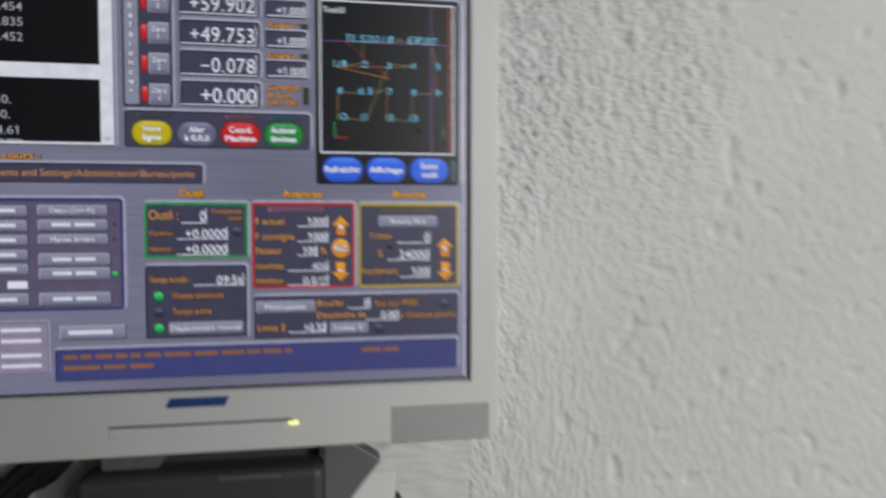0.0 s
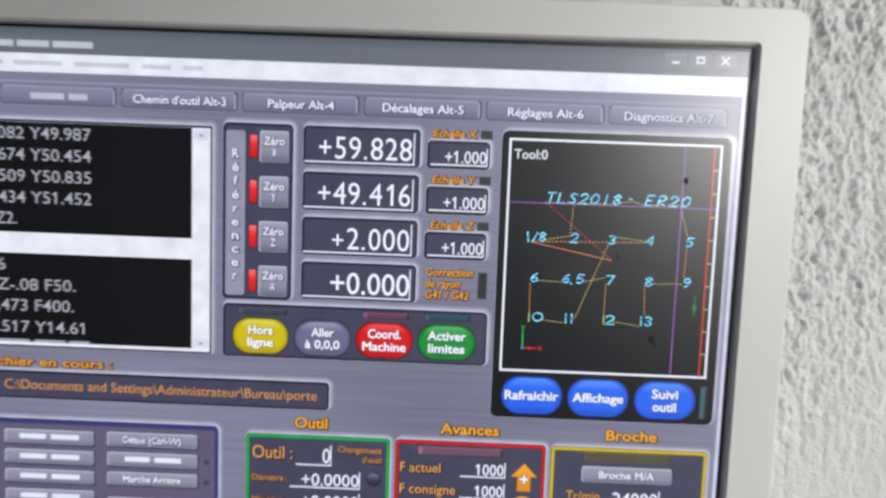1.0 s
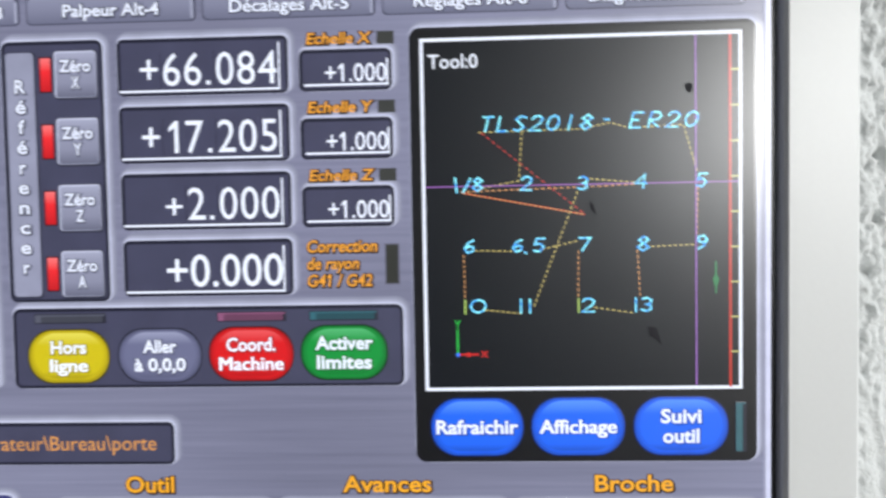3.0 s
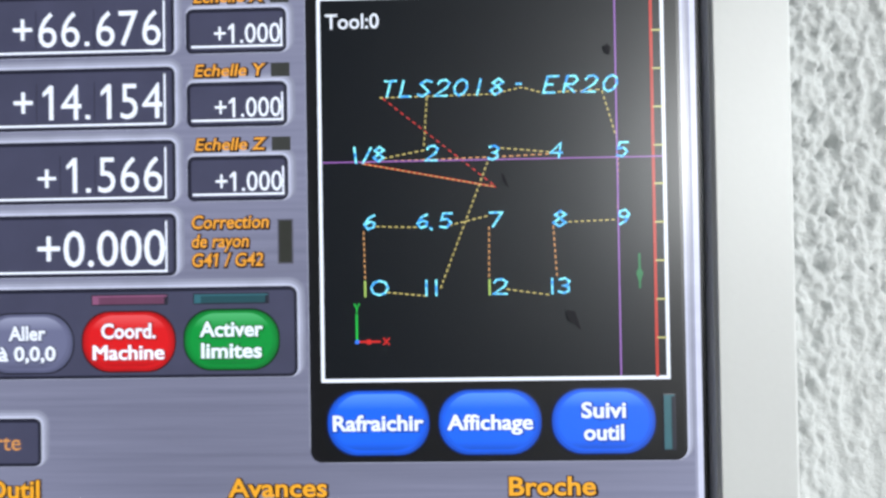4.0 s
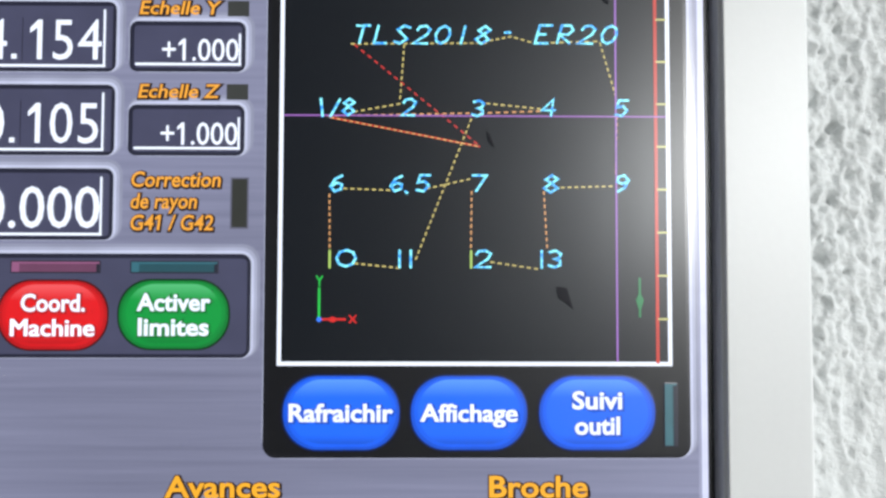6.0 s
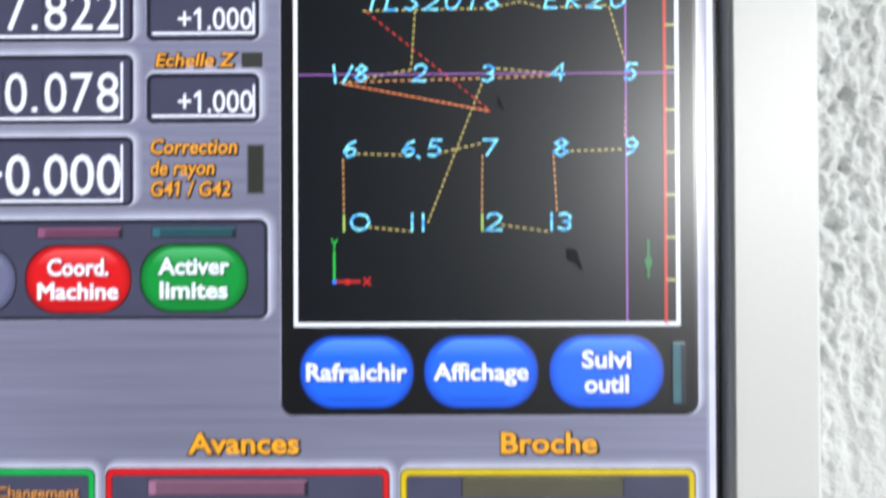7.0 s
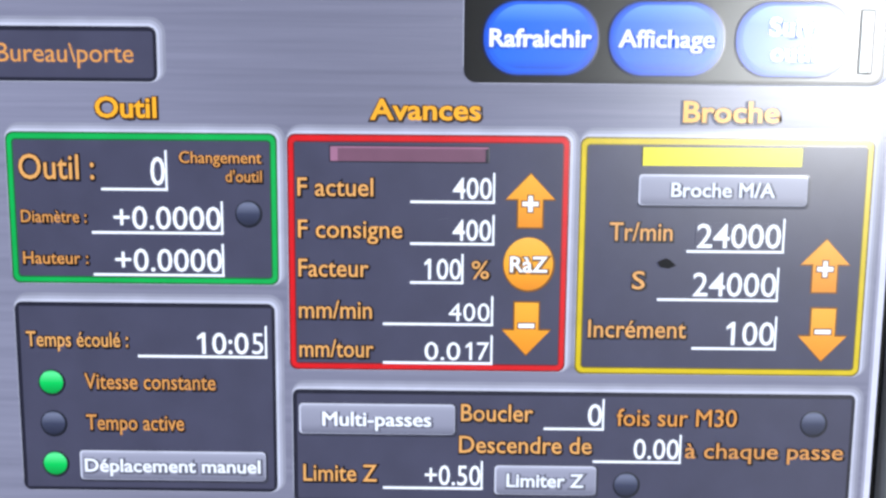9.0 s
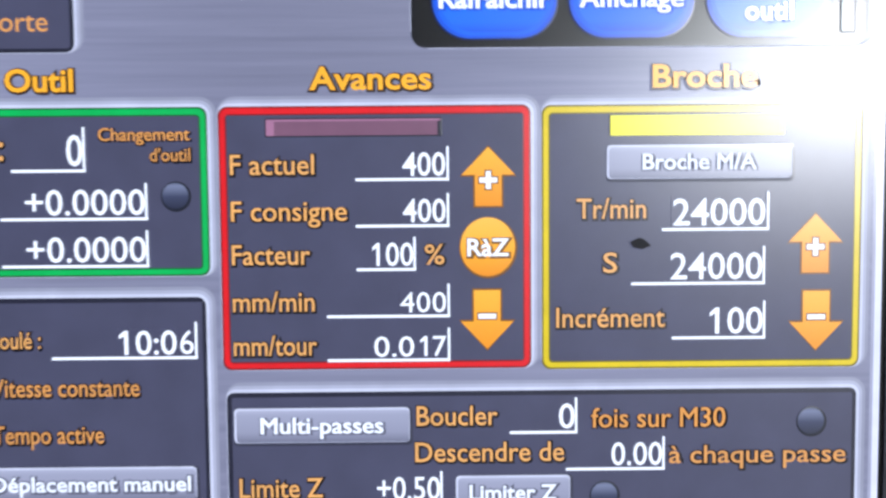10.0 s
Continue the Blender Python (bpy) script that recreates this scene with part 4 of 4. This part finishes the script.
    bm = bmesh.new()
    ribbon(bm, ((793.5, 217.3), (884, 234.8)), 0.9, 5.2)
    part("rapid_move", bm, lit(206, 44, 24), p)
    for x in (794, 878.7):
        bm = bmesh.new()
        rect(bm, x - 0.7, 297.5, x + 0.7, 308.5, 6.4)
        part("plunge_mark", bm, lit(170, 196, 96), p)
    bm = bmesh.new()
    rect(bm, 989.6, 105, 991.6, 365, 5.0, 0)
    for k in range(-3, 6):
        y = 208.5 + 26.0 * k
        rect(bm, 991, y - 0.6, 997.6, y + 0.6, 5.4, 1)
    part("depth_scale", bm, [lit(192, 52, 36), lit(190, 182, 110)], p, "red upright scale with yellow ticks")
    bm = bmesh.new()
    rect(bm, 787.2, 320, 788.6, 339, 5.4, 0)
    rect(bm, 788, 338.2, 804, 339.6, 5.4, 1)
    disc(bm, 788, 339, 1.6, 1.6, 5.8, 2, 8)
    disc(bm, 796, 339, 2.2, 1.8, 5.8, 1, 8)
    ribbon(bm, ((786.2, 313), (788, 316), (788, 319)), 0.9, 5.6, 0)
    ribbon(bm, ((789.8, 313), (788, 316)), 0.9, 5.6, 0)
    ribbon(bm, ((806, 336.6), (810, 341)), 1.0, 5.6, 1)
    ribbon(bm, ((810, 336.6), (806, 341)), 1.0, 5.6, 1)
    part("axis_sign", bm, [lit(46, 190, 70), lit(206, 40, 36), lit(60, 120, 230)], p)
    bm = bmesh.new()
    rect(bm, 765.5, 215.75, 997, 216.65, 5.6)
    h = part("cross_line", bm, lit(154, 98, 170), p, "thin purple level line of the cutter's position")
    bm = bmesh.new()
    rect(bm, 965.8, 104.5, 966.9, 364, 5.7)
    v = part("cross_line", bm, lit(154, 102, 176), p, "thin purple upright line of the cutter's position")
    bm = bmesh.new()
    ribbon(bm, ((980, 301), (980, 324)), 1.4, 5.4)
    poly(bm, ((977.6, 314), (980, 309), (982.4, 314), (980, 322)), 5.8)
    c = part("cutter_sign", bm, lit(34, 120, 66), p, "small green cutter sign")
    for s, x0, w, rows, k in (("Rafraichir", 767, 62, 1, 0), ("Affichage", 843, 58, 1, 0), ("Suivi\noutil", 919.5, 30, 2, 0)):
        pill("view_key", s, x0, 372.5, x0 + 69, 416, p, (12, 52, 150), (30, 100, 228), (86, 142, 244), 10.0, (w, 27))
    lamp_bar(994.5, 377, 1001.5, 413.5, p, (44, 74, 78))
    # dried spots on the front of the display
    for pts in (((930, 319), (936, 320), (940, 333), (935, 328), (931, 326)), ((888, 225), (890, 228), (893, 236), (889, 231)), ((958, 141), (961, 139), (963.5, 142), (962, 147), (959, 144.5))):
        bm = bmesh.new()
        poly(bm, pts, 9)
        part("dried_spot", bm, DUST, p, "dark dried spot on the display")
    return h, v, c


cross_h, cross_v, cutter = toolpath()


def program_path():
    p = panel("program_path", 60, 389, 568, 422, monitor, r=5, label="dark strip with the name of the loaded program")
    writing("lettering", "C:\\Documents and Settings\\Administrateur\\Bureau\\porte", 190, 554, 399.5, 410.5, AMBER, p, 0.006)
    writing("lettering", "Fichier en cours :", 168, 316, 373, 383, ORANGE, p, 0.035, SHADE)


program_path()


def side_keys():
    tint = lit(98, 90, 112)
    p = panel("program_keys", 60, 446, 440, 632, monitor, r=7, fill=tint, edge=lit(58, 58, 110), band=6, label="lavender-grey panel of program keys")
    rows = ((458, 475), (482, 499), (506, 522))
    for k, (y0, y1) in enumerate(rows):
        key_button("program_key", ("Début (Ctrl-W)", "", "Marche Arrière")[k], 309, y0, 415, y1, p, size=8, wide=68)
        key_button("program_key", "", 188, y0 + 1, 293, y1 + 1, p)
    for y0, y1 in ((537, 557), (561, 580), (602, 622)):
        key_button("program_key", "", 309, y0, 418, y1, p)
    for y0, y1 in ((531, 547), (554, 571), (602, 622)):
        key_button("program_key", "", 188, y0, 293, y1, p)
    for x0, x1, ys in ((206, 276, (467, 491, 515, 539, 562, 612)), (330, 396, (490, 547, 570, 612))):
        for y in ys:
            bars([(x0, y - 3, (x0 + x1) / 2 - 4, y + 3), ((x0 + x1) / 2 + 2, y - 3, x1, y + 3)], TEXT, p)
    bars([(262, 582, 292, 594)], WHITE, p)
    lamp_dot(426, 572, 4.5, p, True)
    for y in (490, 515):
        bm = bmesh.new()
        disc(bm, 426, y, 3.5, 3.5, 5)
        part("indicator", bm, lit(66, 66, 84), p)
    low = panel("lower_keys", 60, 648, 322, 735, monitor, r=3, fill=lit(150, 138, 158), edge=lit(120, 112, 134), rim=2, label="pale group of lower program keys")
    bars([(250, y - 3, 310, y + 3) for y in (662, 680, 704, 721)], TEXT, low, 5)
    bm = bmesh.new()
    dish(bm, [(152, 658, 204, 722, 26, 5, 1), (159, 666, 197, 714, 19, 5.3, 0)])
    part("stop_key", bm, [lit(150, 120, 140), lit(214, 134, 30)], low)
    key_button("program_key", "", 338, 657, 440, 680, low)
    bars([(352, 665, 420, 672)], TEXT, low)


side_keys()


def coloured_panel(name, x0, y0, x1, y1, c, label, title, t0, t1, holes=()):
    bm = bmesh.new()
    inner = (x0 + 4.6, y0 + 5, x1 - 4.6, y1 - 4.6)
    dish(bm, rim_rings(x0, y0, x1, y1, 5, 4.5, 1) + [(x0, y0, x1, y1, 5, 2.4, 5), (x0 + 1, y0 + 1, x1 - 1, y1 - 1, 4.5, 2.8, 1), (inner[0] - 0.8, inner[1] - 0.8, inner[2] + 0.8, inner[3] + 0.8, 2.5, 3.0, 5), (*inner, 2, 3.2, 0)], bool(holes))
    p = part(name, bm, [NAVY, lit(*c), *RIM, lit(*[v * 0.55 for v in c])], monitor, label)
    if holes:
        bm = bmesh.new()
        sheet(bm, *inner, holes, 3.2)
        part("readout_face", bm, NAVY, p)
    writing("title", title, t0, t1, 431.5, 443.5, lit(244, 166, 40, vary=0.03), p, 0.052, SHADE)
    return p


def small_words(p, s, x0, x1, top, base, size=None):
    writing("lettering", s, x0, x1, top, base, AMBER if size is None else size, p, 0.02, lit(16, 12, 18, vary=0.0))


def job_panels():
    warm = lit(220, 158, 90, vary=0.04)
    p = coloured_panel("tool_panel", 472, 452.5, 640.5, 547, (26, 162, 74), "green framed panel for the tool", "Outil", 529, 567)
    small_words(p, "Outil :", 480, 527, 466.5, 481.5, warm)
    readout("0", 540, 571, 487.5, 17, p, 9, 531)
    small_words(p, "Changement", 580, 631, 464, 471)
    small_words(p, "d'outil", 608.5, 631, 475.5, 482.5)
    small_words(p, "Diamètre :", 480, 521, 501, 508.5)
    small_words(p, "Hauteur :", 480, 521, 527, 534.5)
    readout("+0.0000", 530, 605, 514.5, 14.0, p, 67, 524)
    readout("+0.0000", 530, 605, 541, 14.0, p, 67, 524)
    lamp_dot(622, 502, 7.4, p, False)

    p = coloured_panel("feed_panel", 646.5, 452.5, 821.5, 601, (206, 26, 32), "red framed panel for the feed rates", "Avances", 698, 766, FEED_WINDOWS)
    lamp_bar(673.5, 460, 771, 469, p, (112, 76, 94))
    for s, x1, y, n, w, left in (("F actuel", 700, 479.5, "", 24, 723), ("F consigne", 718, 505.5, "", 24, 723), ("Facteur", 697, 530, "100", 23, 723), ("mm/min", 699, 556.5, "", 26, 706), ("mm/tour", 700, 581.5, "", 40, 706)):
        small_words(p, s, 653, x1, y, y + 11, warm)
        readout(n, 700, 755 if s == "Facteur" else 774, y + 14.2, 12.8, p, w, left)
    counter(p, 774, 568.8, 11.4, 9.05, [(r[0], r[1]) for r in FEED], [(c, 2 - c) for c in range(3)])
    counter(p, 774, 593.8, 11.4, 9.05, [(r[0], r[2]) for r in FEED], [(c, 3 - c) for c in range(2)])
    for line in (493.7, 519.7):
        flip_plate(p, ("1000", 32.5), ("400", 24), 773.4, line - 2.0, 12.8, 33)
    writing("number", "0.0", 774 - 18.1 - 23.5, 774 - 19, 582.4, 593.8, WHITE, p, 0.004)
    small_words(p, "%", 761.5, 772.5, 530.5, 541.5, warm)
    arrow(797.5, 476, 509, 30, p, True)
    arrow(796.5, 556.5, 590, 30, p, False)
    bm = bmesh.new()
    disc(bm, 797.3, 532.5, 16.4, 17.4, 4.2, 1, 36)
    disc(bm, 797, 532, 15.4, 16.6, 4.8, 0, 36)
    part("reset_key", bm, [graded((0.0, 216, 128, 20), (0.5, 244, 162, 40), (1.0, 246, 176, 70)), lit(120, 74, 20)], p)
    writing("lettering", "RàZ", 785.5, 809, 527.5, 537, WHITE, p, 0.045, lit(110, 70, 24, vary=0.0))

    p = coloured_panel("spindle_panel", 827.5, 453, 1008, 602, (206, 178, 20), "yellow framed panel for the spindle", "Broche", 889.5, 948)
    bm = bmesh.new()
    rect(bm, 865.2, 458.7, 964.3, 470.3, 4.5)
    part("lamp_seat", bm, lit(38, 38, 48), p)
    bm = bmesh.new()
    w, h = 48.7 * PITCH, 5.6 * PITCH
    box(bm, (-w, -0.00004, -h), (w, 0.00004, h))
    bmesh.ops.recalc_face_normals(bm, faces=bm.faces)
    for f in bm.faces:
        f.material_index = 1 if f.normal.y > 0.5 else 0
    LAMPS.append((part("blinking_lamp", bm, [lit(240, 222, 20), lit(82, 78, 62)], p, "yellow lamp bar blinking on the display"), spot(914.7, 464.7, 6.2)))
    key_button("spindle_key", "Broche M/A", 864, 475.5, 968, 494.5, p, size=8.6, wide=64)
    for s, x0, x1, y, n, w, left, right in (("Tr/min", 847, 886, 505.5, "", 52, 895, 954), ("S", 862, 870, 536, "24000", 52, 878, 952), ("Incrément", 835.5, 897, 567, "100", 30, 901, 952.5)):
        small_words(p, s, x0, x1, y, y + 11, warm)
        readout(n, 880, right, y + 17.5, 14.6, p, w, left)
    flip_plate(p, ("0", 9), ("24000", 52), 953.4, 520.7, 14.6, 52.5, 0.38)
    arrow(982, 515, 548, 30, p, True)
    arrow(983, 558.5, 592, 30, p, False)
    bm = bmesh.new()
    poly(bm, ((877, 530), (882, 527.5), (885, 528.5), (889, 532), (884, 534), (879, 533)), 9)
    part("dried_spot", bm, DUST, p, "dark dried spot on the display")

    p = panel("time_panel", 472, 559, 637.5, 683, monitor, r=5, label="dark panel with elapsed time and green lamps", holes=CLOCK_WINDOWS)
    small_words(p, "Temps écoulé :", 479, 544, 578, 587.5, warm)
    readout("", 570, 631, 593.2, 14.2, p, 0, 550)
    flip_plate(p, ("09:5", 32.6), ("10:0", 32.6), 631 - 10.4, 591.4, 13.4, 33)
    counter(p, 631, 591.4, 13.4, 9.6, CLOCK, [(0, 0)])
    for y, s, x1, on in ((611, "Vitesse constante", 599, True), (638, "Tempo active", 578, False)):
        lamp_dot(493.5, y, 7.6, p, on)
        small_words(p, s, 515, x1, y - 6, y + 4)
    lamp_dot(493.5, 665, 7.6, p, True)
    key_button("jog_key", "Déplacement manuel", 509.5, 656, 630, 675.5, p, size=8.4, wide=114)

    p = panel("passes_panel", 648, 614, 1007, 689, monitor, r=4, label="dark panel for repeated passes")
    key_button("passes_key", "Multi-passes", 652, 623, 752, 643, p, size=9, wide=70)
    small_words(p, "Boucler", 756, 802, 622.5, 633.5, warm)
    readout("0", 820, 846, 638, 14, p, 9, 809)
    small_words(p, "fois sur M30", 855.5, 932, 624.5, 635.5)
    lamp_dot(981, 633, 7.6, p, False)
    small_words(p, "Descendre de", 755, 840, 643.5, 654.5, warm)
    readout("0.00", 850, 896, 659.5, 13, p, 29, 841)
    small_words(p, "à chaque passe", 900, 1001, 646.5, 656.5)
    small_words(p, "Limite Z", 654.5, 702, 663.5, 674.5, warm)
    readout("+0.50", 720, 769, 678.5, 13, p, 36, 706)
    key_button("limit_key", "Limiter Z", 778, 663, 843.5, 682.5, p, size=8.6, wide=50)
    lamp_dot(863, 675, 7.6, p, False)

    p = panel("status_strip", 330, 696, 1005, 750, monitor, r=4, fill=lit(66, 70, 122), edge=lit(48, 50, 96), label="blue status strip with brown lettering")
    x, spots = 343, []
    rng = random.Random(4)
    while x < 705:
        w = rng.uniform(14, 46)
        spots.append((x, 706, min(x + w, 712), 713))
        x += w + 5
    spots += [(x0, 724, x1, 731) for x0, x1 in ((343, 400), (405, 440), (446, 484))] + [(832, 709, 866, 716), (871, 709, 898, 716)]
    bars(spots, lit(150, 98, 62), p, 5)


job_panels()

# ---- things round the monitor ----


def tube(points, r, n=8):
    """A round cable through the points, smoothed."""
    pts = [Vector(p) for p in points]
    fine = []
    for k in range(len(pts) - 1):
        a, b, c, d = pts[max(0, k - 1)], pts[k], pts[k + 1], pts[min(len(pts) - 1, k + 2)]
        for j in range(6):
            t = j / 6
            fine.append(0.5 * (2 * b + (c - a) * t + (2 * a - 5 * b + 4 * c - d) * t * t + (3 * b - a - 3 * c + d) * t ** 3))
    fine.append(pts[-1])
    bm = bmesh.new()
    before = None
    for k, p in enumerate(fine):
        ahead = (fine[min(k + 1, len(fine) - 1)] - fine[max(k - 1, 0)]).normalized()
        u = ahead.cross(Vector((0.3, 0.1, 1))).normalized()
        v = ahead.cross(u)
        now = [bm.verts.new(p + r * (math.cos(2 * math.pi * j / n) * u + math.sin(2 * math.pi * j / n) * v)) for j in range(n)]
        if before:
            for j in range(n):
                bm.faces.new((before[j - 1], before[j], now[j], now[j - 1])).smooth = True
        else:
            bm.faces.new(now)
        before = now
    bm.faces.new(before)
    bmesh.ops.recalc_face_normals(bm, faces=bm.faces)
    return bm


def cables():
    rng = random.Random(7)
    # Extra cables added here to fill the shaded area left of the stand
    for k in range(9):
        y, x, low = 0.036 + 0.003 * (k % 3), -0.050 - 0.013 * k, 0.835 - 0.012 * (k % 4)
        pts = ((x + 0.03, y, 0.872), (x, y + 0.004, low + 0.02), (x - 0.04, y, low + rng.uniform(-0.01, 0.012)), (x - 0.10, y - 0.004, 0.76), (x - 0.13, y - 0.01, 0.686))
        thing("cable", tube(pts, 0.0036 + 0.0012 * (k % 3)), RUBBER, "black cable hanging behind the monitor onto the desk", "cable", "cables behind the monitor")


cables()


def white_sheet():
    bm = rounded_box((0.080, 0.036, 0.68), (0.1155, 0.038, 0.8225), 0.0006, 1)
    thing("card_sheet", bm, WHITECARD, "small pale card standing on the desk behind the stand", "card")
    pts = ((0.127, 0.040, 0.684), (0.123, 0.042, 0.72), (0.121, 0.043, 0.77), (0.1185, 0.043, 0.800), (0.1165, 0.045, 0.806))
    thing("cable", tube(pts, 0.0022), RUBBER, "thin black cable rising from the desk behind the card", "cable", "cables behind the monitor")


white_sheet()


def blue_card():
    bm = bmesh.new()
    y = WALL_Y - 0.004
    pts = ((-0.02, 1.30), (0.19, 1.30), (0.18, 1.178), (0.14, 1.160), (0.10, 1.1525), (-0.02, 1.150))
    front = [bm.verts.new((x, y, z)) for x, z in pts]
    back = [bm.verts.new((x, y + 0.002, z)) for x, z in pts]
    bm.faces.new(front)
    bm.faces.new(back)
    for k in range(len(pts)):
        bm.faces.new((front[k - 1], front[k], back[k], back[k - 1]))
    bmesh.ops.recalc_face_normals(bm, faces=bm.faces)
    return thing("wall_card", bm, BLUEPRINT, "blue printed card pinned on the rough white wall", "card")


blue_card()


# ---- what moves ----


def motions():
    """The cutter's lines on the display follow the position in x, y and z, in millimetres."""
    track = [(0.0, 59.9, 49.75, -0.08), (0.3, 59.44, 51.42, 0.03), (0.6, 59.43, 51.45, 1.39), (0.8, 59.44, 51.4, 2.0), (1.0, 59.83, 49.42, 2.0), (1.5, 61.56, 40.47, 2.0), (2.0, 62.99, 33.13, 2.0), (2.5, 64.72, 24.21, 2.0),
             (3.0, 66.08, 17.2, 2.0), (3.3, 66.67, 14.154, 1.98), (4.3, 66.67, 14.154, 1.2), (4.5, 66.67, 14.154, 1.017), (5.0, 66.67, 14.154, 0.56), (5.5, 66.67, 14.154, 0.195), (6.0, 66.67, 14.154, -0.08), (6.8, 66.9, 17.2, -0.08), (7.0, 67.1, 17.8, -0.08), (10.0, 67.6, 19.0, -0.08)]
    k = 1.22 * PITCH
    walk(cross_h, [(t, pose(0, 0, (y - 14.154) * k)) for t, x, y, z in track])
    walk(cross_v, [(t, pose((x - 66.67) * k, 0, 0)) for t, x, y, z in track])
    for wheel, centre, readings in WHEELS:
        walk(wheel, roll(wheel, centre, readings))
    for stroke, place in SIGNS:
        rows = [(0.0, 90), (0.2, 90), (0.22, 90), (0.24, 45), (0.26, 0), (0.28, 0), (6.0, 0), (6.02, 0), (6.04, 45), (6.06, 90), (6.08, 90), (10.0, 90)]
        walk(stroke, [(t, pose(*place, 0, angle)) for t, angle in rows])
    for lamp, place in LAMPS:
        rows, angle = [(0.0, 180)], 180
        for change in [t for span in LAMP_LIT for t in span if t < 10]:
            rows += [(change + n / FPS / 2, angle + 60 * max(0, min(3, n))) for n in range(-1, 5)]
            angle += 180
        walk(lamp, [(t, pose(*place, a)) for t, a in rows + [(10.0, angle)]])
    for plate, place, when in PLATES:
        walk(plate, [(t, pose(*place, angle)) for t, angle in ((0.0, 0), (when - 0.05, 0), (when, 0), (when + 0.02, 60), (when + 0.04, 120), (when + 0.06, 180), (when + 0.11, 180), (10.0, 180))])
    walk(cutter, [(t, pose(0, 0, (z - 0.56) * 20.5 * PITCH)) for t, x, y, z in track])


motions()
